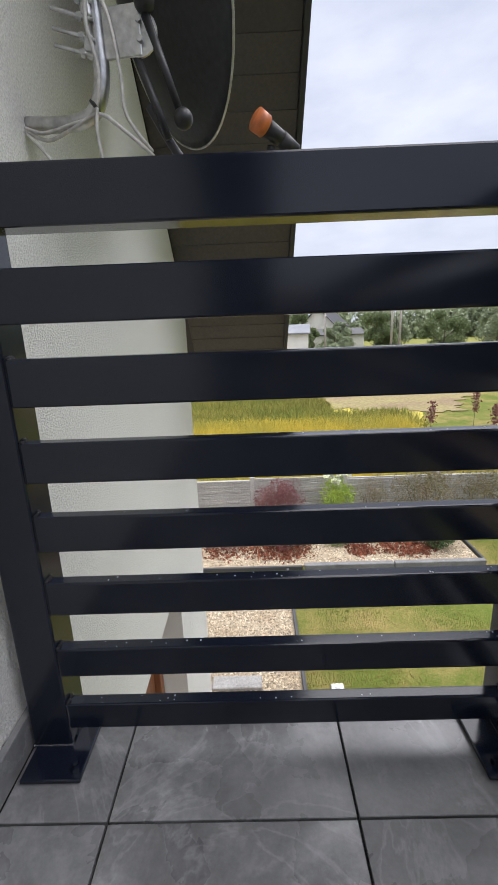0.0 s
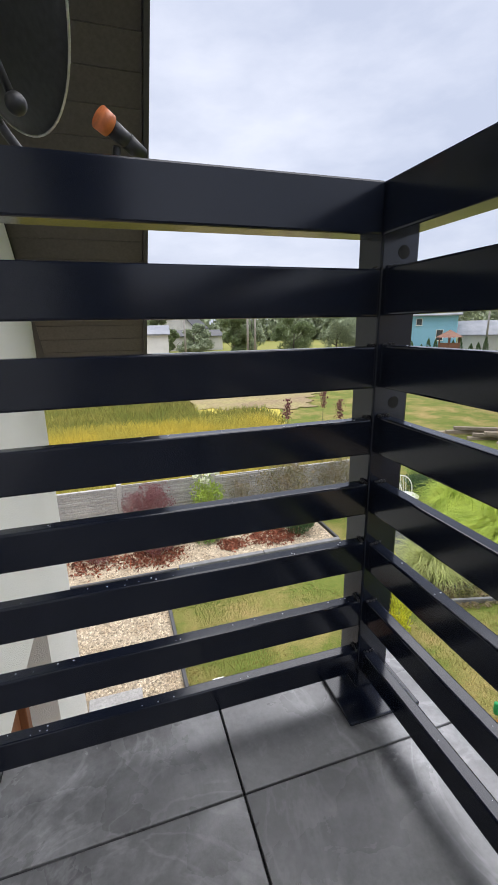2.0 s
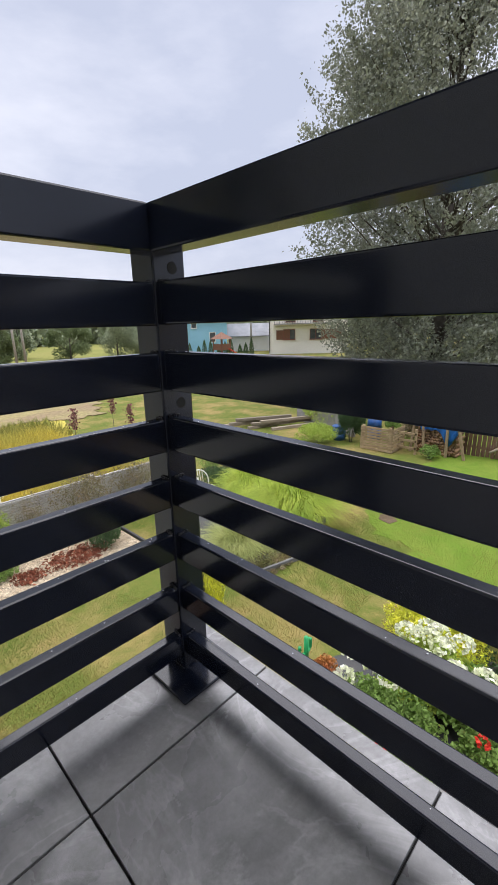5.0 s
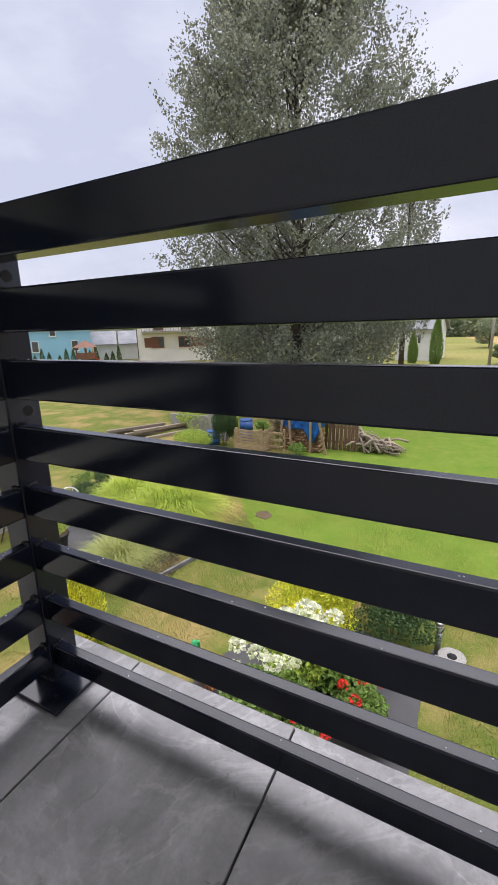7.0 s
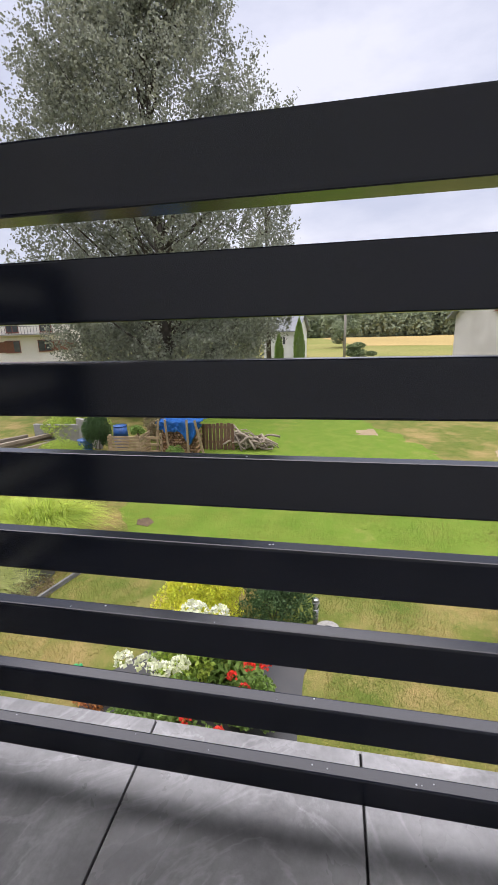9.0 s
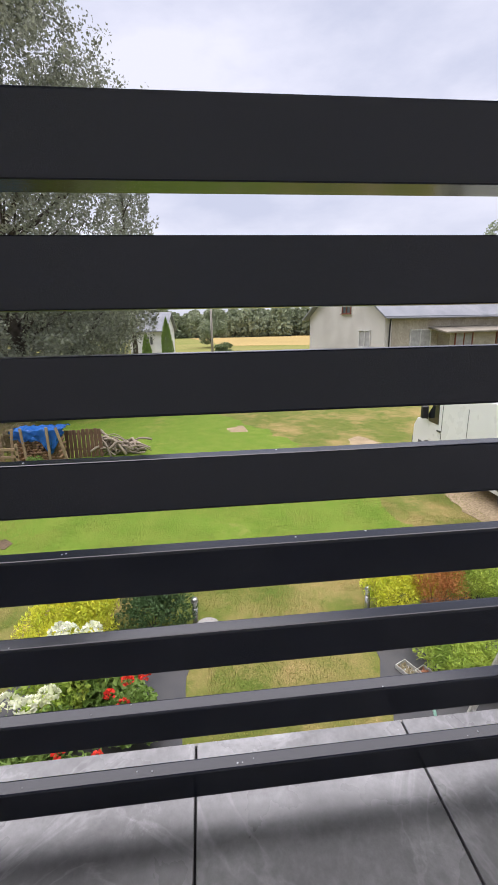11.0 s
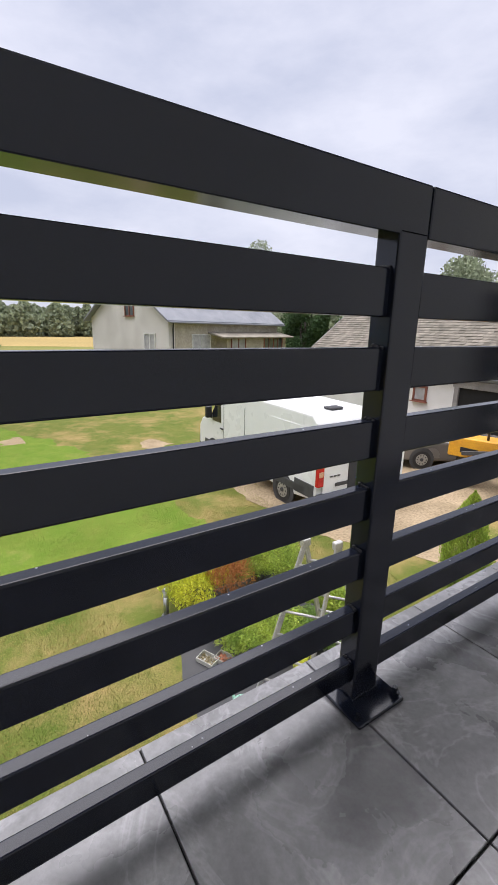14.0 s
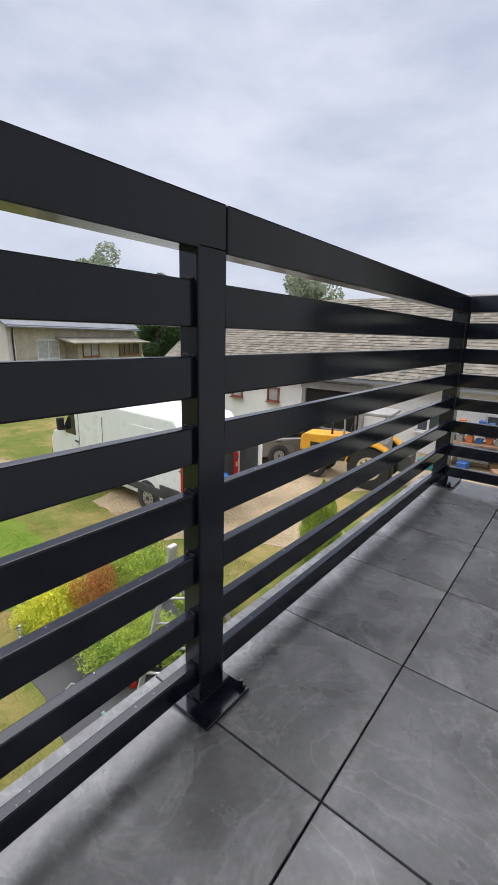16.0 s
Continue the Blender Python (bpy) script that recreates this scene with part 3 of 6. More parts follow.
# water drops left on the rails
vs = bmesh.new()
for k in range(200):
    if rng0.random() < 0.45:
        p = (rng0.uniform(-0.86, -0.02), 0.001 + rng0.uniform(0.005, 0.023), sum(rng0.choice(SLATS_X)))
    else:
        p = (0.012 + rng0.uniform(0.005, 0.023), rng0.uniform(-3.9, -0.02), sum(rng0.choice(SLATS_Y)))
    s = bmesh.ops.create_icosphere(vs, subdivisions=1, radius=rng0.uniform(0.001, 0.0023))
    bmesh.ops.scale(vs, vec=(1, 1, 0.5), verts=s["verts"])
    bmesh.ops.translate(vs, vec=p, verts=s["verts"])
M_water = mat("water_drops", (0.6, 0.62, 0.65), rough=0.03, scale=5)
tagged(part("water_drops", vs, M_water, smooth=True), "small rain drops on the black slats", "water drops", kind="stuff")

# ---- satellite dish on the wall ----
dish = thing("satellite_dish", "graphite satellite dish on a galvanised wall bracket", "satellite dish", (-1.0, 0.46, 1.33))
dm = dish.matrix_basis.inverted()


def dpart(ob):
    ob.parent = dish
    ob.matrix_parent_inverse = dm
    return ob


dpart(tube("bracket_tube", [(-0.998, 0.46, 1.335), (-0.92, 0.445, 1.325), (-0.86, 0.43, 1.325), (-0.82, 0.42, 1.345), (-0.80, 0.415, 1.40), (-0.80, 0.415, 1.47), (-0.80, 0.415, 1.56)], 0.017, M_steel, label="bent galvanised steel tube", n=14))
dn = Vector((0.836, 0.449, 0.315)).normalized()
dc = Vector((-0.763, 0.708, 1.738))
q = dn.to_track_quat("Z", "Y").to_matrix().to_4x4()
bm = bmesh.new()
R_D, DEP, rings, segs = 0.347, 0.075, 10, 64
grid = []
for i in range(rings + 1):
    rr = R_D * i / rings
    grid.append([bm.verts.new((rr * math.cos(2 * math.pi * k / segs), 1.08 * rr * math.sin(2 * math.pi * k / segs), DEP * (rr / R_D) ** 2)) for k in range(segs if i else 1)])
for k in range(segs):
    bm.faces.new((grid[0][0], grid[1][k], grid[1][(k + 1) % segs]))
    for i in range(1, rings):
        bm.faces.new((grid[i][k], grid[i + 1][k], grid[i + 1][(k + 1) % segs], grid[i][(k + 1) % segs]))
bmesh.ops.solidify(bm, geom=bm.faces[:], thickness=0.004)
bmesh.ops.transform(bm, matrix=Matrix.Translation(dc) @ q, verts=bm.verts)
refl = dpart(part("reflector", bm, M_dish, smooth=True))
bm = bmesh.new()
ring = [Matrix.Translation(dc) @ q @ Vector((R_D * math.cos(a), 1.08 * R_D * math.sin(a), DEP)) for a in [2 * math.pi * k / 64 for k in range(65)]]
bm.free()
dpart(tube("rim", ring, 0.0035, M_steel, n=6, steps=1, label="thin pale rolled rim"))
# clamp plate with two bolts, the u-bolts and the nuts
cl = dpart(thing("clamp", "", ""))
cl.matrix_basis = Matrix.Identity(4)
bm = bmesh.new()
box(bm, (-0.745, 0.405, 1.475), (0.085, 0.006, 0.095), 0.002, Matrix.Rotation(radians(-8), 4, "Z"))
cyl(bm, (-0.712, 0.399, 1.47), (-0.712, 0.405, 1.47), 0.045, n=24)
part("clamp_plate", bm, M_steel, cl)
for z in (1.455, 1.49):
    bm = bmesh.new()
    cyl(bm, (-0.705, 0.388, z), (-0.705, 0.41, z), 0.007, n=6)
    part("bolt", bm, M_steel, cl)
for z in (1.435, 1.465, 1.50, 1.53):
    bm = bmesh.new()
    cyl(bm, (-0.885, 0.385, z + 0.012), (-0.80, 0.395, z - 0.008), 0.0042, n=8)
    cyl(bm, (-0.832, 0.391, z - 0.001), (-0.823, 0.392, z - 0.003), 0.009, n=6)
    part("threaded_rod", bm, M_steel, cl)
for z in (1.45, 1.515):
    boxed("saddle", (-0.815, 0.405, z), (0.022, 0.03, 0.034), M_steel, cl, 0.004)
# plastic back brace with ears
bm = bmesh.new()
for a, b in (((-0.69, 0.40, 1.50), (-0.63, 0.41, 1.32)), ((-0.72, 0.41, 1.44), (-0.66, 0.40, 1.27))):
    cyl(bm, a, b, 0.010, 0.008, n=10)
for p in ((-0.69, 0.395, 1.52), (-0.625, 0.405, 1.31)):
    s = bmesh.ops.create_uvsphere(bm, u_segments=12, v_segments=8, radius=0.022)
    bmesh.ops.translate(bm, vec=p, verts=s["verts"])
dpart(part("back_brace", bm, M_plastic, smooth=True))
dpart(tube("feed_arm", [(-0.70, 0.41, 1.34), (-0.62, 0.43, 1.22), (-0.52, 0.46, 1.20), (-0.44, 0.49, 1.24), (-0.425, 0.495, 1.28)], 0.010, M_plastic))
lnb = dpart(rod("feed_horn", (-0.44, 0.465, 1.312), (-0.385, 0.505, 1.288), 0.020, M_plastic, r1=0.017, n=18))
dpart(rod("feed_cap", (-0.462, 0.450, 1.322), (-0.440, 0.465, 1.312), 0.026, M_orange, r1=0.025, n=24, label="faded orange feed cap"))
dpart(rod("feed_body", (-0.402, 0.492, 1.296), (-0.365, 0.52, 1.275), 0.019, M_plastic, n=16))
for k, pts in enumerate((
        [(-0.998, 0.44, 1.32), (-0.95, 0.42, 1.30), (-0.88, 0.40, 1.305), (-0.82, 0.395, 1.325), (-0.80, 0.39, 1.40), (-0.815, 0.39, 1.48), (-0.81, 0.39, 1.53), (-0.79, 0.40, 1.54), (-0.77, 0.40, 1.50), (-0.755, 0.40, 1.40), (-0.75, 0.40, 1.32), (-0.70, 0.41, 1.25)],
        [(-0.998, 0.44, 1.315), (-0.94, 0.42, 1.285), (-0.87, 0.40, 1.30), (-0.81, 0.39, 1.32), (-0.76, 0.39, 1.29), (-0.70, 0.40, 1.24), (-0.66, 0.42, 1.20)],
        [(-0.998, 0.44, 1.31), (-0.95, 0.415, 1.26), (-0.92, 0.40, 1.22), (-0.91, 0.42, 1.19)],
        [(-0.81, 0.385, 1.33), (-0.815, 0.385, 1.28), (-0.81, 0.39, 1.22), (-0.82, 0.40, 1.18)])):
    dpart(tube("cable", pts, 0.0042, M_cable, n=6, steps=5))
bm = bmesh.new()
box(bm, (-0.815, 0.395, 1.335), (0.012, 0.05, 0.006), 0.001, Matrix.Rotation(radians(40), 4, "Y"))
dpart(part("cable_tie", bm, M_plastic))


# ---- plants ----
def crown_tree(name, label, base, height, crown_r, crown_z0, n, leaf, material, seed, trunk_r=0.2, lumps=22, limbs=12, category="tree", group=""):
    t = thing(name, label, category, base, group)
    rng = np.random.default_rng(seed)
    bm = bmesh.new()
    cyl(bm, (0, 0, -0.1), (0.15, 0.1, crown_z0 + (height - crown_z0) * 0.45), trunk_r, trunk_r * 0.45, 10)
    top = Vector((0.15, 0.1, crown_z0 + (height - crown_z0) * 0.45))
    cyl(bm, top, (0, 0, height * 0.93), trunk_r * 0.45, trunk_r * 0.08, 8)
    for k in range(limbs):
        z = crown_z0 * 0.8 + (height * 0.75 - crown_z0 * 0.8) * k / max(1, limbs - 1)
        a = k * 2.4 + rng.uniform(-0.4, 0.4)
        rr = crown_r * rng.uniform(0.55, 0.85) * (1 - 0.55 * k / limbs)
        p0 = Vector((0.1, 0.05, z))
        p1 = p0 + Vector((math.cos(a) * rr * 0.5, math.sin(a) * rr * 0.5, rr * 0.35))
        p2 = p0 + Vector((math.cos(a) * rr, math.sin(a) * rr, rr * 0.8))
        cyl(bm, p0, p1, trunk_r * 0.32, trunk_r * 0.2, 6)
        cyl(bm, p1, p2, trunk_r * 0.2, trunk_r * 0.05, 5)
    part("trunk", bm, M_bark, t, smooth=True)
    hz = (height - crown_z0) / 2
    zc = rng.uniform(-0.82, 0.8, lumps)
    ac = rng.uniform(0, 2 * math.pi, lumps)
    rc_ = 0.72 * np.sqrt(rng.uniform(0.05, 1, lumps)) * np.sqrt(np.clip(1.05 - np.clip(zc, -0.3, 1) ** 2, 0, 1)) * (1 - 0.35 * np.clip(zc, -0.4, 1))
    centres = np.stack([rc_ * np.cos(ac), rc_ * np.sin(ac), zc], 1)
    centres[:, :2] *= 1 - 0.3 * np.clip(-zc[:, None] - 0.45, 0, 1) / 0.4
    rad = rng.uniform(0.55, 1.0, lumps) * (1.25 / lumps ** 0.42) * (1 - 0.25 * np.clip(zc, 0, 1))
    k = rng.integers(0, lumps, n)
    w = rng.normal(size=(n, 3))
    w /= np.linalg.norm(w, axis=1)[:, None]
    pos = centres[k] + w * (rad[k] * rng.uniform(0.25, 1.0, n) ** 0.5)[:, None]
    pos *= np.array([crown_r, crown_r, hz])
    pos[:, 2] += crown_z0 + hz
    leaves("crown", pos, leaf, material, t, seed=seed, aspect=0.7)
    return t


def shrub(name, label, base, r, h, n, leaf, material, seed, category="shrub", up=0.3, aspect=0.45, lumps=10, group="", fine=3.0):
    t = thing(name, label, category, base, group)
    rng = np.random.default_rng(seed)
    bm = bmesh.new()
    for k in range(6):
        a = k * 1.05
        cyl(bm, (0.03 * math.cos(a), 0.03 * math.sin(a), -0.03), (r * 0.5 * math.cos(a), r * 0.5 * math.sin(a), h * 0.6), 0.012, 0.004, 5)
    part("stems", bm, M_bark, t)
    n = int(n * fine)
    leaf /= fine ** 0.45
    leaves("foliage", blob(rng, n, (0, 0, h * 0.5), (r, r, h * 0.62), lumps=lumps + 8), leaf, material, t, up=up, aspect=aspect, seed=seed)
    return t


def conifer(name, label, base, r, h, n, leaf, material, seed, category="conifer", group=""):
    """A narrow cone of upright sprays."""
    t = thing(name, label, category, base, group)
    rng = np.random.default_rng(seed)
    rod("trunk", (0, 0, -0.05), (0, 0, h * 0.8), 0.03 * h / 2, M_bark, t, r1=0.005)
    n, leaf = int(n * 2.2), leaf * 0.68
    z = rng.uniform(0, 1, n) ** 1.2
    prof = np.sin(np.clip(z * 0.9 + 0.12, 0, 1) * math.pi) ** 0.6 * (1 - 0.5 * z)
    a = rng.uniform(0, 2 * math.pi, n)
    bump = 1 + 0.18 * np.sin(a * 5 + z * 9) + rng.normal(0, 0.08, n)
    rr = r * prof * bump * rng.uniform(0.55, 1.0, n) ** 0.5 * 1.25
    pos = np.stack([rr * np.cos(a), rr * np.sin(a), z * h], 1)
    dirs = np.stack([np.cos(a) * 0.4, np.sin(a) * 0.4, np.ones(n)], 1)
    leaves("foliage", pos, leaf, material, t, aspect=0.35, seed=seed, dirs=dirs)
    return t


def arching_grass(name, label, base, r, h, n, material, seed, width=0.018):
    t = thing(name, label, "ornamental grass", base)
    rng = np.random.default_rng(seed)
    vs, fs = [], []
    for k in range(n):
        a = rng.uniform(0, 2 * math.pi)
        reach = r * rng.uniform(0.25, 1.1)
        hh = h * rng.uniform(0.6, 1.05)
        b0 = rng.normal(0, r * 0.16, 2)
        wv = np.array([-math.sin(a), math.cos(a), 0]) * width * 0.5
        i0 = len(vs)
        for s in range(6):
            q = s / 5
            x = b0[0] + math.cos(a) * reach * q ** 1.3
            y = b0[1] + math.sin(a) * reach * q ** 1.3
            z = hh * (1.75 * q - 0.95 * q * q * (0.8 + reach / r * 0.6))
            ww = wv * (1 - 0.85 * q)
            vs.append((x + ww[0], y + ww[1], max(z, 0.02)))
            vs.append((x - ww[0], y - ww[1], max(z, 0.02)))
        for s in range(5):
            fs.append((i0 + 2 * s, i0 + 2 * s + 1, i0 + 2 * s + 3, i0 + 2 * s + 2))
    raw("blade_tuft", vs, fs, material, t)
    return t


def flower_heads(t, spots, r, n, size, material, name, seed):
    rng = np.random.default_rng(seed)
    for k, p in enumerate(spots):
        w = rng.normal(size=(n, 3))
        w /= np.linalg.norm(w, axis=1)[:, None]
        w[:, 2] = np.abs(w[:, 2]) * 0.9 - 0.15
        leaves(name, np.array(p) + w * r * rng.uniform(0.85, 1.05, (n, 1)), size, material, t, aspect=0.95, seed=seed + k)


# grass blades and crop stalks, nobody could count them
rng = np.random.default_rng(3)


def blades(name, xy, z, h, w, material, label, category, seed):
    r = np.random.default_rng(seed)
    n = len(xy)
    a = r.uniform(0, math.pi, n)
    hh = h * r.uniform(0.5, 1.3, n)
    s = np.stack([np.cos(a), np.sin(a)], 1) * w * 0.5
    lean = r.normal(0, 0.45, (n, 2)) * hh[:, None]
    v = np.zeros((n, 3, 3))
    v[:, 0, :2], v[:, 1, :2], v[:, 2, :2] = xy - s, xy + s, xy + lean
    v[:, 0, 2] = v[:, 1, 2] = z
    v[:, 2, 2] = z + hh
    me = bpy.data.meshes.new(name)
    me.from_pydata(v.reshape(-1, 3).tolist(), [], np.arange(3 * n).reshape(n, 3).tolist())
    me.materials.append(material)
    return tagged(new(name, me), label, category, kind="stuff")


def outside(xy, x0, x1, y0, y1):
    return ~((xy[:, 0] > x0) & (xy[:, 0] < x1) & (xy[:, 1] > y0) & (xy[:, 1] < y1))


xy = np.stack([0.06 + 12 * rng.uniform(0, 1, 480000) ** 1.3, rng.uniform(-9.5, 7.5, 480000)], 1)
for bx in ((1.0, 5.3, -0.95, 2.1), (1.0, 5.5, -5.8, -2.85), (-1, 3.7, 6.3, 9), (4.3, 7.6, 4.3, 8.1), (3.4, 8.6, -12, -7.4)):
    xy = xy[outside(xy, *bx)]
keep = np.array([noise.noise(Vector((p[0] * 0.9, p[1] * 0.9, 0))) for p in xy[:, :2]]) + rng.normal(0, 0.25, len(xy)) > -0.18
blades("lawn_grass", xy[keep], G, 0.028, 0.0075, M_blade, "short patchy lawn grass with dry spots", "grass", 4)
xy = np.stack([rng.uniform(-6, 6.0, 90000), 9.05 + 9 * rng.uniform(0, 1, 90000) ** 1.3], 1)
blades("crop_stalks", xy, G, 0.48, 0.030, M_crop, "ripe yellow-green crop stalks", "crop", 6)
M_weeds = mat("field_weeds", (0.20, 0.23, 0.06), (0.33, 0.30, 0.085), rough=0.9, scale=0.5, island=0.4, spec=0.1, trans=0.3)
xy = np.stack([rng.uniform(-10, 12, 45000), rng.uniform(17, 34, 45000)], 1)
xy = xy[(xy[:, 0] < 3.5) | (xy[:, 1] < 20.5) & (xy[:, 0] < 7)]
blades("field_weeds", xy, G, 0.42, 0.06, M_weeds, "green leafy weeds in the field", "weeds", 8)


def pebbles(name, x0, x1, y0, y1, n, z, r0, seed, label):
    r = np.random.default_rng(seed)
    c = np.stack([r.uniform(x0, x1, n), r.uniform(y0, y1, n), np.full(n, z)], 1)
    o = np.array([(1, 0, 0), (0, 1, 0), (-1, 0, 0), (0, -1, 0), (0, 0, 0.7), (0, 0, -0.5)], float)
    v = c[:, None] + o[None] * (r0 * r.uniform(0.5, 1.3, (n, 6, 1)))
    f = np.array([(0, 1, 4), (1, 2, 4), (2, 3, 4), (3, 0, 4)])[None] + (6 * np.arange(n))[:, None, None]
    me = bpy.data.meshes.new(name)
    me.from_pydata(v.reshape(-1, 3).tolist(), [], f.reshape(-1, 3).tolist())
    me.materials.append(M_pebble)
    tagged(new(name, me), label, "pebbles", kind="stuff")


pebbles("pebbles", -1.6, -0.02, 2.2, 6.28, 9000, G + 0.012, 0.022, 1, "loose cream pebbles on the path")
pebbles("pebbles", -1.7, 3.6, 6.5, 8.15, 8000, G + 0.03, 0.022, 2, "loose cream pebbles in the bed")

# ---- edging and the concrete fence ----
for nm, a, b in (("lawn_edging", (0.02, 2.0), (0.02, 6.3)), ("lawn_edging", (-8, 6.37), (0.3, 6.37)), ("lawn_edging", (3.68, 6.45), (3.68, 8.2))):
    lx, ly = max(abs(b[0] - a[0]), 0.05), max(abs(b[1] - a[1]), 0.05)
    tagged(boxed(nm, ((a[0] + b[0]) / 2, (a[1] + b[1]) / 2, G + 0.03), (lx, ly, 0.09), M_fabric, None, 0.008), "dark plastic lawn edging strip", "edging", group="bed edgings")
for k, (x0, x1) in enumerate(((0.34, 1.98), (2.0, 3.66))):
    tagged(boxed("edging_beam", ((x0 + x1) / 2, 6.37, G + 0.05), (x1 - x0, 0.11, 0.11), M_edge, None, 0.01), "dark grey weathered edging kerb", "kerb", group="bed edgings")
tagged(boxed("stepping_slab", (-0.82, 3.72, G + 0.04), (0.62, 0.2, 0.05), M_concrete, None, 0.01), "small concrete slab lying on the pebbles", "slab")
bm = bmesh.new()
box(bm, (0, 0, 0.025), (0.16, 0.10, 0.06), 0.01)
cyl(bm, (0, 0, 0.055), (0, 0, 0.065), 0.035, n=14)
ob = part("ground_light", bm, M_alu)
ob.location = (0.42, 3.62, G)
tagged(ob, "small metal ground light in the lawn", "garden light")

fence = thing("fence", "grey concrete panel fence with stone-pattern relief", "fence", (0, 8.35, G))
rf = random.Random(2)
me_stones = []
for v in range(6):
    bm = bmesh.new()
    z = 0.0
    while z < 0.235:
        h = 0.045 + rf.random() * 0.03
        x = 0.0
        while x < 1.96:
            w = 0.14 + rf.random() * 0.28
            w = min(w, 1.96 - x)
            box(bm, (x + w / 2, -0.022 - rf.random() * 0.012, z + h / 2), (w - 0.008, 0.03, h - 0.007), 0.004)
            x += w
        z += h
    box(bm, (0.98, 0.0, 0.13), (1.96, 0.045, 0.262))
    me = bpy.data.meshes.new("panel")
    bm.to_mesh(me)
    bm.free()
    me.materials.append(M_fence)
    me_stones.append(me)
for i in range(-3, 3):
    x0 = i * 2.06 - 0.55
    boxed("fence_post", (x0 - 0.05, 0, 0.56), (0.11, 0.12, 1.16), M_fence, fence, 0.01)
    for j in range(4):
        ob = new("fence_panel", me_stones[rf.randrange(6)])
        ob.parent = fence
        ob.location = (x0 + 0.005, 0, j * 0.268)
boxed("fence_post", (3 * 2.06 - 0.6, 0, 0.56), (0.11, 0.12, 1.16), M_fence, fence, 0.01)

# ---- planting along the fence ----
shrub("barberry_bush", "dark purple barberry bush in the pebble bed", (-0.05, 7.75, G), 0.55, 1.35, 2200, 0.06, M_leaf_purple, 11, group="barberries")
shrub("barberry_bush", "dark purple barberry bush in the pebble bed", (0.1, 7.2, G), 0.48, 0.6, 1400, 0.06, M_leaf_purple, 12, group="barberries")
shrub("barberry_bush", "small dark purple barberry bush", (-1.2, 7.3, G), 0.45, 0.35, 800, 0.06, M_leaf_purple, 13, group="barberries")
shrub("dry_shrub", "brown withering shrub before the fence", (3.1, 7.9, G), 0.75, 1.5, 1100, 0.08, M_leaf_dry, 14, group="bed shrubs")
shrub("dry_shrub", "brown withering shrub before the fence", (4.4, 7.95, G), 0.7, 1.35, 900, 0.08, M_leaf_dry, 15, group="bed shrubs")
shrub("dry_shrub", "thin brown shrub before the fence", (2.0, 8.0, G), 0.4, 1.2, 600, 0.05, M_leaf_dry, 16, group="bed shrubs")
lily = shrub("lily", "white flowering lily clump by the fence", (1.2, 7.9, G), 0.45, 1.2, 700, 0.14, M_leaf_lime, 17, category="flower", up=0.8, aspect=0.2)
flower_heads(lily, [(-0.2, -0.1, 1.3), (0.0, -0.15, 1.38), (0.2, -0.05, 1.32), (0.32, -0.1, 1.4), (-0.05, -0.2, 1.2)], 0.081, 40, 0.10, M_petal_white, "blossom", 170)
shrub("perennial", "low green perennial with white dots", (1.1, 7.35, G), 0.35, 0.3, 900, 0.08, M_leaf_green, 18)
shrub("evergreen_shrub", "dark evergreen shrub on pebbles", (3.05, 7.0, G), 0.38, 0.55, 1300, 0.07, M_leaf_dark, 19)
for k, (x, y, rx, ry, c) in enumerate(((2.45, 7.0, 0.62, 0.36, 900), (1.5, 6.95, 0.26, 0.24, 340), (-0.1, 7.0, 0.62, 0.40, 900), (-1.2, 7.2, 0.5, 0.5, 600), (0.75, 7.75, 0.5, 0.3, 400))):
    q = np.random.default_rng(600 + k)
    a_, r_ = q.uniform(0, 2 * math.pi, c), np.sqrt(q.uniform(0, 1, c)) * (1 + 0.2 * q.normal(size=c))
    pos = np.stack([x + rx * r_ * np.cos(a_), y + ry * r_ * np.sin(a_), G + 0.045 + 0.03 * q.uniform(0, 1, c)], 1)
    tagged(leaves("mulch_chips", pos, 0.075, M_mulch, seed=600 + k, aspect=0.45), "red-brown wood-chip mulch on the bed", "mulch", kind="stuff")
rd = random.Random(8)
for k, (x, h) in enumerate(((3.9, 2.45), (5.2, 2.6), (5.45, 2.35), (4.5, 1.6), (4.8, 1.65), (4.25, 1.5))):
    t = thing("dock_plant", "rusty brown seeding dock stalk", "weed", (x, 10.0 + rd.uniform(-0.3, 0.3), G), "dock plants")
    rod("stalk", (0, 0, 0), (0.03, 0, h), 0.012, M_bark, t, r1=0.004, n=6)
    q = np.random.default_rng(40 + k)
    zz = q.uniform(h - 0.55, h, 260)
    leaves("seed_head", np.stack([q.normal(0, 0.05, 260) + 0.03, q.normal(0, 0.05, 260), zz], 1), 0.06, M_leaf_purple, t, seed=40 + k)

# ---- garden between house and lawn ----
conifer("golden_thuja", "small golden-yellow thuja beside the house", (3.0, 3.75, G), 0.28, 1.25, 1700, 0.10, M_leaf_yellow, 21, group="thujas")
conifer("thuja", "young green-yellow thuja in the lawn", (3.0, -8.25, G), 0.36, 1.75, 6500, 0.10, M_leaf_lime, 22, group="thujas")
M_leaf_grass = leafmat("miscanthus_blades", (0.48, 0.54, 0.09), (0.27, 0.38, 0.055), 2)
arching_grass("miscanthus", "tall lime-green ornamental grass behind the other", (6.75, 6.3, G), 1.05, 1.25, 3200, M_leaf_grass, 123, 0.022)
arching_grass("miscanthus", "tall lime-green arching ornamental grass", (6.55, 4.9, G), 1.3, 1.35, 5200, M_leaf_grass, 23, 0.022)
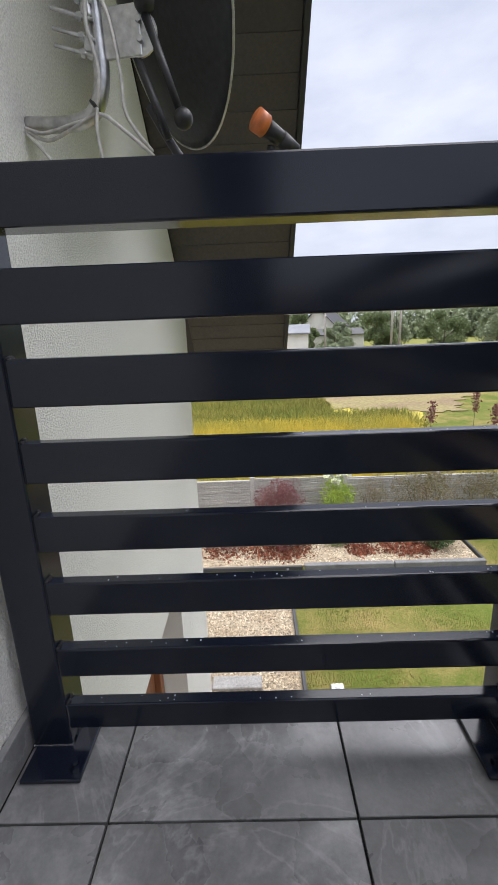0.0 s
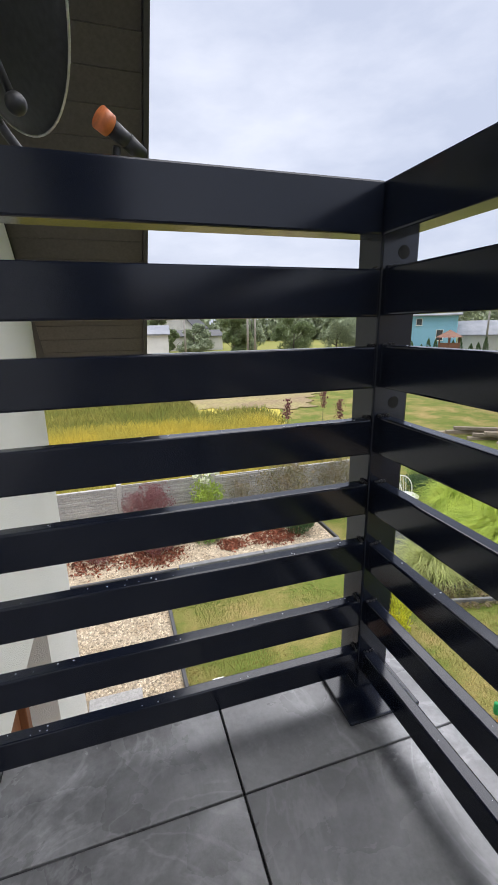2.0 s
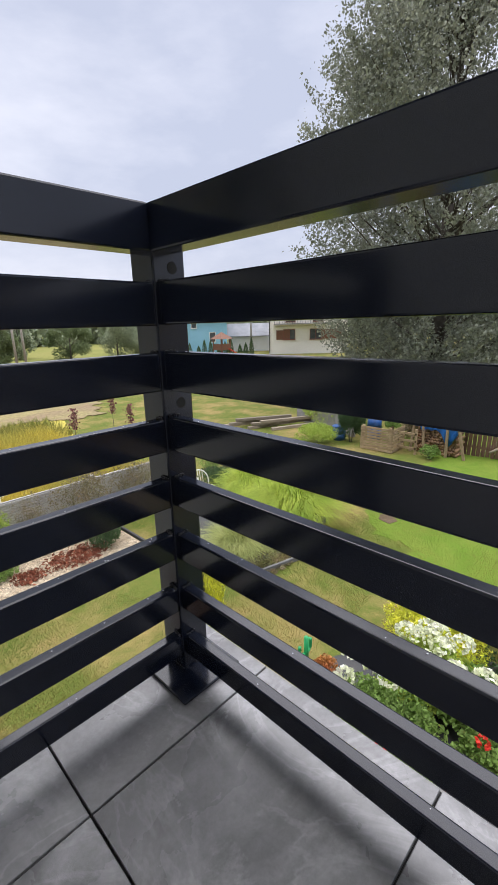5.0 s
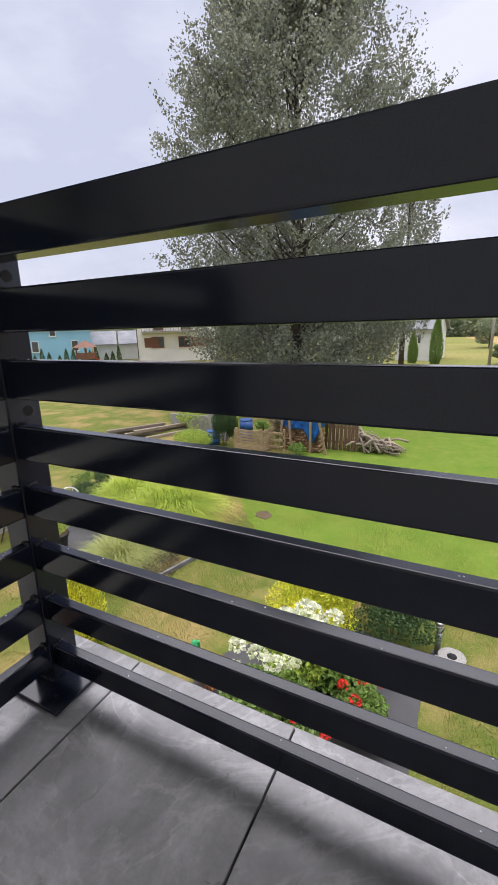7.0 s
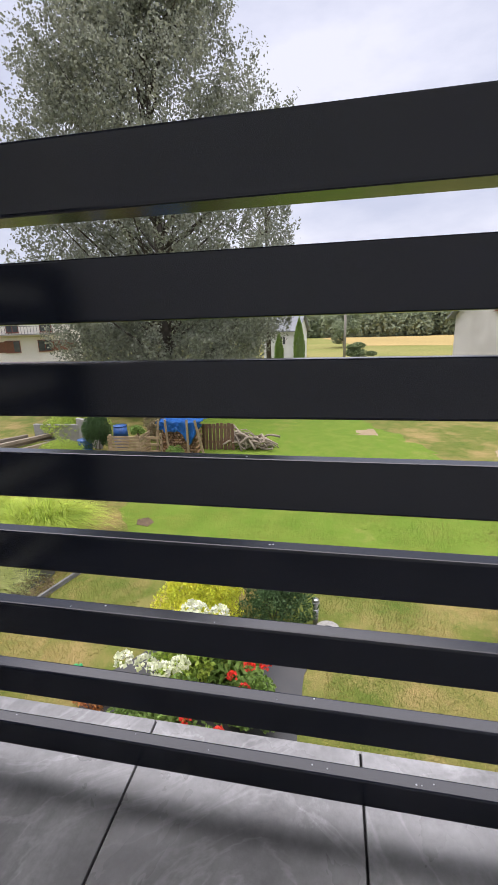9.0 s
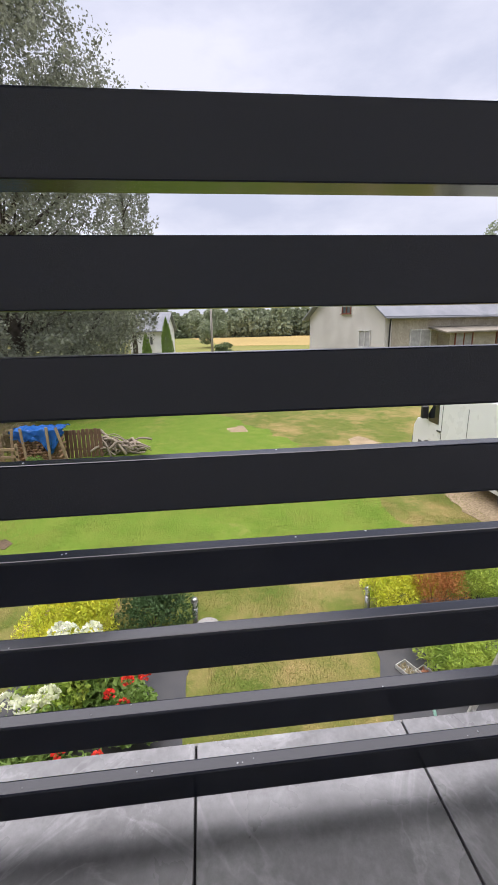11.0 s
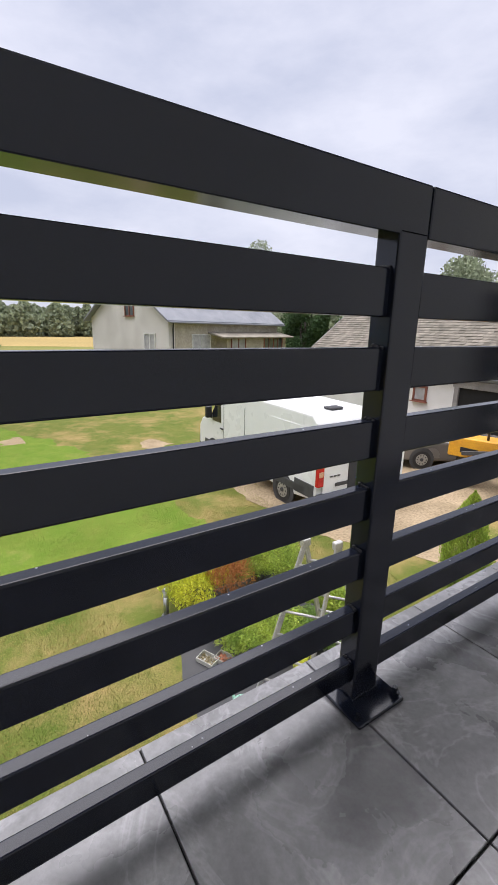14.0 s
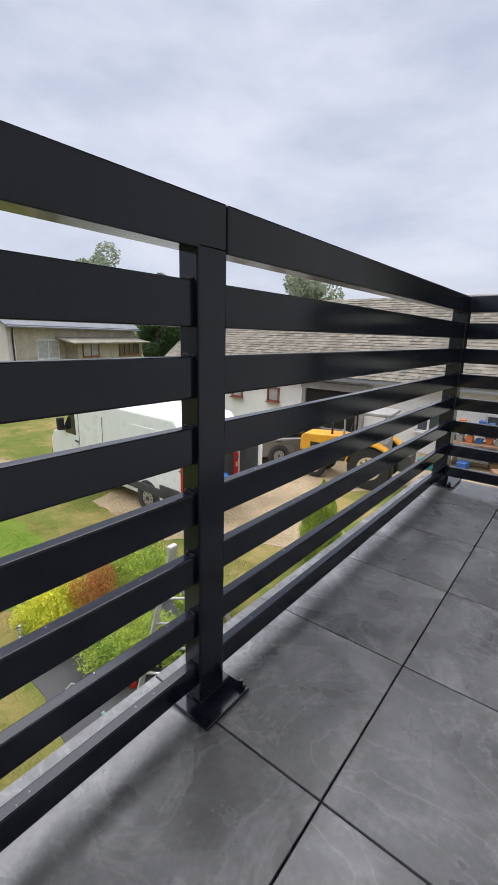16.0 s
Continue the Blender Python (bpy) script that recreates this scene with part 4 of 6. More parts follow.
M_strip = leafmat("striped_grass", (0.40, 0.42, 0.16), (0.26, 0.30, 0.09), 5)
arching_grass("miscanthus", "low pale striped ornamental grass", (4.7, 4.75, G), 0.9, 0.8, 2200, M_strip, 24, 0.014)
shrub("golden_juniper", "bright golden juniper mound", (4.75, 0.8, G), 0.78, 0.85, 5200, 0.10, M_leaf_yellow, 25, up=0.6, aspect=0.3)
shrub("evergreen_shrub", "dark green evergreen mound", (4.95, -0.2, G), 0.58, 0.85, 3200, 0.08, M_leaf_dark, 26, up=0.4)
hyd = shrub("hydrangea", "white hydrangea with broad lime leaves", (3.75, 0.65, G), 0.55, 0.7, 1000, 0.15, M_leaf_lime, 27, category="flower", aspect=0.6, fine=5.0)
flower_heads(hyd, [(-0.05, 0.1, 0.92), (-0.1, -0.15, 0.95), (0.1, -0.3, 0.94), (-0.3, -0.12, 0.88), (0.05, -0.05, 1.0), (-0.25, -0.35, 0.86), (-0.1, -0.6, 0.82), (0.2, 0.1, 0.9), (0.0, 0.3, 0.85)], 0.120, 90, 0.055, M_petal_white, "flower_head", 270)
hyd2 = shrub("hydrangea", "white hydrangea close to the house", (2.95, 0.8, G), 0.6, 0.6, 1100, 0.13, M_leaf_green, 28, category="flower", aspect=0.6, fine=5.0)
flower_heads(hyd2, [(0.1, 0.2, 0.82), (0.0, -0.05, 0.86), (0.15, -0.2, 0.82), (-0.2, 0.35, 0.78), (0.2, 0.5, 0.75)], 0.108, 80, 0.055, M_petal_white, "flower_head", 280)
shrub("bed_perennial", "broad green leaves of a bed perennial", (3.9, 0.25, G), 0.5, 0.5, 1000, 0.14, M_leaf_green, 29, aspect=0.7)
ger = shrub("geranium", "coral-red geranium in the flower bed", (3.25, -0.15, G), 0.34, 0.5, 800, 0.09, M_leaf_green, 30, category="flower", aspect=0.9)
flower_heads(ger, [(0.05, 0.02, 0.72), (0.08, -0.16, 0.74), (-0.02, 0.2, 0.62), (-0.1, 0.05, 0.56)], 0.063, 45, 0.04, M_petal_red, "flower_head", 300)
ger2 = shrub("geranium", "red geranium low beside the house", (2.6, 0.38, G), 0.34, 0.38, 600, 0.09, M_leaf_green, 31, category="flower", aspect=0.9)
flower_heads(ger2, [(0.05, 0.02, 0.59), (0.1, -0.3, 0.44), (-0.1, 0.2, 0.54), (0.2, 0.3, 0.49)], 0.057, 40, 0.04, M_petal_red, "flower_head", 310)
shrub("coleus", "dark red leafy bedding plant", (3.2, 1.75, G), 0.25, 0.3, 500, 0.08, M_leaf_red, 32)
# bed on the other side of the path
shrub("golden_juniper", "lime-yellow juniper with arching sprays", (4.9, -3.95, G), 0.6, 0.75, 3600, 0.10, M_leaf_yellow, 33, up=0.5, aspect=0.3)
shrub("barberry_bush", "orange-red barberry bush in the bed", (4.75, -4.45, G), 0.46, 1.0, 2400, 0.05, M_leaf_red, 34)
shrub("golden_juniper", "lime-yellow juniper with arching sprays", (5.0, -5.25, G), 0.8, 0.85, 4600, 0.10, M_leaf_lime, 35, up=0.5, aspect=0.3)
shrub("spreading_juniper", "low green spreading juniper", (3.75, -4.45, G), 0.8, 0.5, 4600, 0.09, M_leaf_lime, 36, up=0.3, aspect=0.3)
shrub("spreading_juniper", "low green spreading juniper", (3.3, -4.9, G), 0.5, 0.40, 2000, 0.09, M_leaf_green, 37, up=0.3, aspect=0.3)
ph = shrub("white_perennial", "green perennial with pale flowers", (3.6, -5.6, G), 0.45, 0.6, 900, 0.11, M_leaf_lime, 38, category="flower", aspect=0.5)
flower_heads(ph, [(0.0, 0.1, 0.75), (0.15, -0.1, 0.77), (-0.2, 0.2, 0.7)], 0.081, 40, 0.04, M_petal_white, "flower_head", 380)
shrub("marigold_bush", "small yellow-orange bedding plant", (2.75, -4.5, G), 0.25, 0.3, 500, 0.06, M_leaf_yellow, 39)


def bollard(at):
    t = thing("garden_lamp", "short stainless steel bollard garden lamp", "garden light", at, "bollard lamps")
    bm = bmesh.new()
    cyl(bm, (0, 0, 0), (0, 0, 0.34), 0.042, n=18)
    part("lamp_post", bm, M_steel, t, smooth=True)
    rod("lens", (0, 0, 0.34), (0, 0, 0.44), 0.036, M_glass_l, t, n=18)
    bm = bmesh.new()
    cyl(bm, (0, 0, 0.44), (0, 0, 0.455), 0.055, n=18)
    cyl(bm, (0, 0, 0.455), (0, 0, 0.50), 0.045, 0.042, n=18)
    part("lamp_cap", bm, M_steel, t, smooth=True)
    rod("foot", (0, 0, -0.01), (0, 0, 0.012), 0.075, M_steel, t, n=18)
    return t


M_glass_l = mat("frosted_lens", (0.65, 0.66, 0.66), rough=0.25, scale=5)
bollard((4.95, -0.80, G))
bollard((4.90, -3.42, G))
spool = thing("hose_spool", "grey garden hose spool lying by the lamp", "hose reel", (4.75, -0.98, G))
for k, z in enumerate((0.03, 0.17)):
    bm = bmesh.new()
    bmesh.ops.create_cone(bm, cap_ends=True, segments=24, radius1=0.17, radius2=0.17, depth=0.02)
    bmesh.ops.translate(bm, vec=(0, 0, z), verts=bm.verts)
    part("flange", bm, M_concrete, spool)
rod("core", (0, 0, 0.04), (0, 0, 0.16), 0.08, M_plastic, spool, n=18)
# black disc on the flange paints the shade inside the hub
rod("hub_hole_shade", (0, 0, 0.175), (0, 0, 0.183), 0.06, M_plug_shade, spool, n=18)
cact = thing("cactus_ornament", "green metal cactus garden ornament", "ornament", (3.3, 2.05, G))
M_cact = mat("bright_green_paint", (0.02, 0.36, 0.12), rough=0.45, scale=6)
rod("stem", (0, 0, 0), (0, 0, 0.42), 0.035, M_cact, cact, r1=0.03)
for s in (-1, 1):
    tube("branch", [(0, 0, 0.16), (0.09 * s, 0.02, 0.17), (0.115 * s, 0.02, 0.22), (0.115 * s, 0.02, 0.32)], 0.024, M_cact, cact)
can = thing("watering_can", "pale green plastic watering can on the lawn", "watering can", (2.75, -3.45, G))
M_can = mat("mint_plastic", (0.30, 0.52, 0.42), rough=0.5, scale=5)
rod("can_body", (0, 0, 0), (0, 0, 0.24), 0.12, M_can, can, r1=0.11, n=20)
tube("can_spout", [(0.1, 0, 0.06), (0.2, 0, 0.16), (0.28, 0, 0.27)], 0.018, M_can, can)
tube("can_handle", [(-0.1, 0, 0.05), (-0.19, 0, 0.14), (-0.12, 0, 0.26), (0.02, 0, 0.30), (0.08, 0, 0.24)], 0.012, M_can, can)
# food trays left on the membrane
M_tray = mat("clear_plastic_tray", (0.5, 0.5, 0.45), rough=0.35, scale=8)
for k, (x, y, c) in enumerate(((3.72, -3.52, (0.33, 0.28, 0.16)), (3.6, -3.72, (0.62, 0.26, 0.14)))):
    t = thing("plant_tray", "shallow plastic tray with plant scraps", "tray", (x, y, G + 0.012), "trays", 25)
    bm = bmesh.new()
    box(bm, (0, 0, 0.006), (0.26, 0.17, 0.012), 0.003)
    for sx, sy, lx, ly in ((0.13, 0, 0.01, 0.17), (-0.13, 0, 0.01, 0.17), (0, 0.085, 0.27, 0.01), (0, -0.085, 0.27, 0.01)):
        box(bm, (sx, sy, 0.035), (lx, ly, 0.06), 0.002)
    part("tray_shell", bm, M_tray, t)
    q = np.random.default_rng(60 + k)
    leaves("tray_content", np.stack([q.uniform(-0.11, 0.11, 160), q.uniform(-0.07, 0.07, 160), q.uniform(0.015, 0.045, 160)], 1), 0.04, mat("scraps", c, rough=0.8, island=0.3), t, seed=61 + k)
gn = thing("garden_figure", "tiny red and white garden figure", "ornament", (3.3, -4.05, G))
rod("figure_body", (0, 0, 0), (0, 0, 0.16), 0.05, M_petal_red, gn, r1=0.03)
rod("figure_top", (0, 0, 0.16), (0, 0, 0.26), 0.035, M_petal_white, gn, r1=0.012)

# white wire garden chair
chair = thing("garden_chair", "white metal garden chair with round seat", "chair", (5.85, 7.1, G), rz=25)
M_white = mat("white_enamel", (0.78, 0.78, 0.75), rough=0.4, scale=4)
rod("seat", (0, 0, 0.43), (0, 0, 0.46), 0.25, M_white, chair, n=28)
for a in (45, 135, 225, 315):
    c, s = math.cos(radians(a)), math.sin(radians(a))
    rod("leg", (0.26 * c, 0.26 * s, 0), (0.19 * c, 0.19 * s, 0.44), 0.014, M_white, chair)
tube("back_hoop", [(0.24 * math.cos(radians(a)), 0.24 * math.sin(radians(a)) + 0.02, z) for a, z in ((0, 0.45), (8, 0.68), (35, 0.82), (90, 0.88), (145, 0.82), (172, 0.68), (180, 0.45))], 0.014, M_white, chair)
for a in (40, 57, 74, 90, 106, 123, 140):
    c, s = math.cos(radians(a)), math.sin(radians(a))
    rod("spindle", (0.2 * c, 0.2 * s, 0.45), (0.24 * c, 0.24 * s + 0.02, 0.83 + 0.04 * s), 0.007, M_white, chair, n=6)
shrub("rose_bush", "small leafy rose bush by the chair", (6.6, 7.6, G), 0.6, 0.7, 1200, 0.08, M_leaf_dark, 48)
q = np.random.default_rng(77)
n = 1500
a_, r_ = q.uniform(0, 2 * math.pi, n), np.sqrt(q.uniform(0, 1, n))
tagged(leaves("leaf_litter", np.stack([4.85 + 0.75 * r_ * np.cos(a_), 4.15 + 0.45 * r_ * np.sin(a_), G + 0.02 + 0.03 * q.uniform(0, 1, n)], 1), 0.07, M_leaf_dry, seed=77, aspect=0.4), "brown dead leaves below the grass", "leaf litter", kind="stuff")
tagged(boxed("bed_edging", (5.1, 3.78, G + 0.04), (1.7, 0.05, 0.10), M_edge, None, 0.01, m=Matrix.Rotation(radians(-14), 4, "Z")), "dark grey edging strip of the grass bed", "edging", group="bed edgings")


def plant_pot(at, r, h, material, label, leaf_mat, seed):
    t = thing("plant_pot", label, "plant pot", at, "potted plants")
    bm = bmesh.new()
    cyl(bm, (0, 0, 0), (0, 0, h), r * 0.72, r, 20)
    part("pot", bm, material, t)
    rod("pot_rim", (0, 0, h - 0.03), (0, 0, h + 0.008), r * 1.06, material, t, n=20)
    rod("soil", (0, 0, h), (0, 0, h + 0.012), r * 0.94, M_darksoil, t, n=16)
    leaves("plant", blob(np.random.default_rng(seed), 900, (0, 0, h + r * 0.7), (r * 1.25, r * 1.25, r * 0.95)), 0.06, leaf_mat, t, up=0.5, aspect=0.4, seed=seed)


M_terra = mat("terracotta", (0.34, 0.13, 0.07), (0.27, 0.10, 0.055), rough=0.85, scale=8)
M_mintpot = mat("mint_glaze", (0.16, 0.34, 0.28), rough=0.5, scale=6)
plant_pot((4.75, 6.5, G), 0.24, 0.36, M_plastic, "black plastic pot with a lime-green plant", M_leaf_lime, 501)
plant_pot((7.45, 8.0, G), 0.22, 0.34, M_terra, "terracotta pot with dark leafy plant", M_leaf_dark, 502)
plant_pot((7.0, 8.15, G), 0.26, 0.38, M_plastic, "dark pot with a leafy bush", M_leaf_green, 503)
plant_pot((8.1, 7.6, G), 0.20, 0.40, M_mintpot, "mint-green glazed pot with sprigs", M_leaf_green, 504)
plant_pot((8.4, 7.3, G), 0.18, 0.30, M_terra, "small terracotta pot beside the grass", M_leaf_red, 505)

# ---- aluminium step ladder ----
lad = thing("step_ladder", "aluminium double step ladder on the grass", "ladder", (2.7, -4.4, G))
top = [Vector((2.86, -4.36, -1.55)), Vector((2.60, -4.62, -1.55))]
feet_a = [Vector((2.88, -3.72, G)), Vector((2.42, -4.05, G))]
feet_b = [Vector((3.02, -5.0, G)), Vector((2.56, -5.32, G))]
lp = lad.matrix_basis.inverted()
for feet in (feet_a, feet_b):
    for f0, t0 in zip(feet, top):
        d = t0 - f0
        bm = bmesh.new()
        box(bm, (0, 0, 0), (0.028, 0.075, d.length), 0.004)
        bmesh.ops.transform(bm, matrix=Matrix.Translation(lp @ ((f0 + t0) / 2)) @ d.to_track_quat("Z", "Y").to_matrix().to_4x4(), verts=bm.verts)
        part("stile", bm, M_alu, lad)
        bm = bmesh.new()
        box(bm, lp @ (f0 + Vector((0, 0, 0.03))), (0.05, 0.09, 0.06), 0.01)
        part("rubber_foot", bm, M_plastic, lad)
    for k in range(1, 7):
        a, b = feet[0].lerp(top[0], k / 7), feet[1].lerp(top[1], k / 7)
        rod("rung", lp @ a, lp @ b, 0.016, M_alu, lad)
for t0 in top:
    bm = bmesh.new()
    box(bm, lp @ t0, (0.07, 0.12, 0.1), 0.01)
    part("hinge", bm, M_alu, lad)
M_bluelab = mat("dark_blue_print", (0.03, 0.05, 0.16), rough=0.5, scale=5)
d = top[1] - feet_b[1]
for k in range(6):
    p = lp @ (feet_b[1].lerp(top[1], 0.66 + k * 0.022) + Vector((0.0, 0.012, 0.0)))
    bm = bmesh.new()
    box(bm, (0, 0, 0), (0.031, 0.045, 0.022))
    bmesh.ops.transform(bm, matrix=Matrix.Translation(p) @ d.to_track_quat("Z", "Y").to_matrix().to_4x4(), verts=bm.verts)
    part("printed_bar", bm, M_bluelab, lad)


# ---- wood store, crates, beams ----
rw = random.Random(21)
M_pallet = mat("pallet_wood", (0.36, 0.27, 0.16), (0.27, 0.19, 0.11), rough=0.85, scale=4, rand=0.25, bump=0.3)
M_brownboard = mat("dark_brown_boards", (0.17, 0.095, 0.06), (0.11, 0.06, 0.04), rough=0.85, scale=5, rand=0.3, bump=0.3, stretch=(4, 4, 1))
M_tarp = mat("blue_tarpaulin", (0.03, 0.20, 0.62), (0.02, 0.15, 0.50), rough=0.4, scale=3, bump=0.2)
M_blueplastic = mat("blue_plastic", (0.03, 0.11, 0.34), rough=0.45, scale=4)
pile = thing("woodpile", "stack of split firewood between rough posts", "firewood", (14.0, 4.4, G))
for row in range(11):
    for k in range(14):
        y = -0.62 + 0.095 * k + (0.048 if row % 2 else 0) + rw.uniform(-0.015, 0.015)
        z = 0.06 + 0.092 * row
        rod("log", (-0.42 + rw.uniform(-0.05, 0.05), y, z), (0.2, y + rw.uniform(-0.02, 0.02), z), rw.uniform(0.040, 0.053), M_log, pile, n=6)
for y, tilt in ((0.78, 0.10), (0.42, -0.06), (-0.35, 0.0), (-0.78, -0.22)):
    boxed("pen_post", (-0.52, y, 0.64), (0.06, 0.08, 1.3), M_pallet, pile, 0.006, m=Matrix.Rotation(tilt, 4, "X"))
palisade = thing("palisade", "short fence of dark brown upright boards", "fence", (14.25, 3.15, G))
for k in range(9):
    boxed("pale_board", (rw.uniform(-0.02, 0.02), 0.56 - k * 0.14, 0.50 + rw.uniform(-0.03, 0.03)), (0.03, 0.115, 1.0), M_brownboard, palisade, 0.004, m=Matrix.Rotation(rw.uniform(-0.04, 0.04), 4, "X"))
for z in (0.3, 0.85):
    boxed("pale_rail", (0.04, 0, z), (0.04, 1.25, 0.08), M_brownboard, palisade, 0.004)
tarp = bmesh.new()
N = 22
gridv = []
for i in range(N + 1):
    rowv = []
    for j in range(N + 1):
        y = 3.55 + 1.65 * j / N
        drop = 0.18 + 0.62 * math.exp(-((y - 4.0) / 0.27) ** 2) + 0.22 * math.exp(-((y - 4.75) / 0.35) ** 2)
        u_ = max(0.0, 1 - i / 11.0)
        wob = 0.03 * math.sin(i * 1.1 + j * 0.9) + 0.03 * math.sin(j * 1.7)
        rowv.append(tarp.verts.new((13.5 + 0.06 * math.sin(j * 1.4) * u_ + 0.07 * max(0, i - 11), y + 0.04 * math.sin(i * 0.8), G + 1.20 - drop * u_ + wob)))
    gridv.append(rowv)
for i in range(N):
    for j in range(N):
        tarp.faces.new((gridv[i][j], gridv[i + 1][j], gridv[i + 1][j + 1], gridv[i][j + 1]))
bmesh.ops.solidify(tarp, geom=tarp.faces[:], thickness=0.01)
tagged(part("tarpaulin", tarp, M_tarp, smooth=True), "bright blue tarpaulin hanging over the firewood", "tarpaulin")
br = thing("branch_heap", "loose heap of grey roots and branches", "branches", (14.6, 2.05, G))
for k in range(70):
    a = rw.uniform(-1.2, 1.2)
    L = rw.uniform(0.4, 1.1)
    c = Vector((rw.uniform(-0.45, 0.4), rw.uniform(-0.75, 0.75), 0))
    z = rw.uniform(0.04, 0.75) * (0.35 + 0.65 * (c.y + 0.75) / 1.5)
    dv = Vector((math.sin(a) * 0.6, -math.cos(a), rw.uniform(-0.1, 0.7))) * L * 0.5
    tube("branch", [c - dv + Vector((0, 0, max(0.05, z + 0.1))), c + Vector((0.05, rw.uniform(-0.1, 0.1), max(0.05, z + rw.uniform(0, 0.15)))), c + dv + Vector((0, 0, 0.05))], rw.uniform(0.018, 0.05), M_timber, br, n=6, steps=3)
crate = thing("wooden_crate", "slatted pallet-wood planter crate", "crate", (13.2, 6.15, G))
for k in range(8):
    boxed("crate_slat", (-0.45, 0, 0.06 + k * 0.105), (0.025, 1.2, 0.085), M_pallet, crate, 0.004)
    boxed("crate_slat", (0, -0.6, 0.06 + k * 0.105), (0.9, 0.025, 0.085), M_pallet, crate, 0.004)
for y in (-0.5, 0.5):
    boxed("crate_post", (-0.42, y, 0.44), (0.06, 0.08, 0.88), M_pallet, crate, 0.004)
q = np.random.default_rng(71)
leaves("crate_plant", blob(q, 1600, (-0.1, -0.4, 0.93), (0.25, 0.25, 0.22)), 0.06, M_leaf_green, crate, seed=71)
crate2 = thing("wooden_crate", "low broken wooden bin beside the firewood", "crate", (13.5, 5.35, G))
for k in range(3):
    boxed("crate_slat", (-0.35, 0, 0.2 + k * 0.25), (0.03, 0.9, 0.08), M_pallet, crate2, 0.004)
for y in (-0.42, 0.42):
    boxed("crate_post", (-0.33, y, 0.42), (0.07, 0.07, 0.9), M_pallet, crate2, 0.004)
brush = thing("brushwood", "brown brushwood heap behind the crates", "brushwood", (14.7, 5.5, G))
q = np.random.default_rng(72)
leaves("twigs", blob(q, 5000, (0, 0, 0.62), (0.7, 0.9, 0.75)), 0.20, M_leaf_dry, brush, aspect=0.10, seed=72)
for k, (x, y, s) in enumerate(((14.2, 7.0, 0.85), (13.3, 8.0, 0.5))):
    b = thing("barrel", "blue plastic water barrel", "barrel", (x, y, G), "barrels")
    bm = bmesh.new()
    cyl(bm, (0, 0, 0), (0, 0, s * 0.5), 0.24, 0.28, 18)
    cyl(bm, (0, 0, s * 0.5), (0, 0, s), 0.28, 0.25, 18)
    part("barrel_body", bm, M_blueplastic, b, smooth=True)
    rod("barrel_rim", (0, 0, s), (0, 0, s + 0.04), 0.26, M_blueplastic, b, n=18)
shrub("climbing_vine", "dark green vine over the concrete wall", (13.25, 7.45, G), 0.5, 1.6, 2600, 0.12, M_leaf_dark, 73, lumps=14)
shrub("hop_vine", "lime-green vine trailing over the wall", (15.2, 9.6, G), 1.3, 1.15, 2200, 0.16, M_leaf_lime, 74, lumps=14)
shrub("weed_clump", "pale green weeds by the rubble", (12.4, 8.3, G), 0.9, 0.7, 1600, 0.10, M_leaf_lime, 75)
shrub("weed_clump", "green leafy weeds by the firewood", (13.0, 4.35, G), 0.35, 0.45, 500, 0.10, M_leaf_green, 76)
for k, (x, y, l, h, rz) in enumerate(((14.3, 8.4, 1.6, 1.05, 60), (14.6, 9.4, 1.4, 0.8, 95), (14.9, 10.6, 1.5, 0.7, 80))):
    ob = boxed("concrete_wall", (0, 0, h / 2), (l, 0.16, h), M_concrete, None, 0.015)
    ob.matrix_basis = pose(x, y, G, 0, 0, rz)
    tagged(ob, "broken low grey concrete wall slab", "wall slab", group="wall slabs")
for k in range(7):
    ob = boxed("wood_beam", (0, 0, 0.06), (2.4 + 0.4 * rw.random(), 0.16, 0.12), M_timber, None, 0.008)
    ob.matrix_basis = pose(12.9 + 0.18 * k, 12.6 - 0.36 * k, G + 0.14 * (k % 3), 0, 0, -24 + rw.uniform(-9, 9))
    tagged(ob, "weathered old timber beam on a loose stack", "beam", group="old beams")

# ---- vehicles ----
M_vanwhite = mat("white_van_paint", (0.78, 0.79, 0.78), (0.74, 0.75, 0.74), rough=0.28, scale=1.5, fine=0.04, rvar=0.05)
M_glassdark = mat("dark_glass", (0.015, 0.018, 0.02), rough=0.06, scale=2, spec=0.7, rvar=0.02)
M_rubber = mat("tyre_rubber", (0.018, 0.018, 0.018), (0.03, 0.028, 0.025), rough=0.85, scale=12)
M_rim = mat("steel_rim", (0.42, 0.42, 0.41), rough=0.4, metal=0.7, scale=8)
M_greyplastic = mat("grey_bumper_plastic", (0.06, 0.062, 0.065), rough=0.6, scale=6)
M_redlamp = mat("red_lamp", (0.55, 0.02, 0.02), rough=0.15, scale=10)
M_amber = mat("amber_lamp", (0.70, 0.40, 0.25), rough=0.2, scale=10)
# dark colour that paints shade where solid bodies have no real recess
M_interior_shade = mat("painted_interior_shade", (0.05, 0.05, 0.052), rough=0.8, scale=4)
M_carpaint = mat("grey_brown_car_paint", (0.17, 0.16, 0.15), (0.19, 0.175, 0.16), rough=0.25, metal=0.3, scale=1, fine=0.04)
M_yellow = mat("worn_yellow_paint", (0.72, 0.36, 0.02), (0.60, 0.28, 0.02), rough=0.45, scale=4)
M_cream = mat("cream_rim_paint", (0.62, 0.52, 0.32), rough=0.55, scale=5)


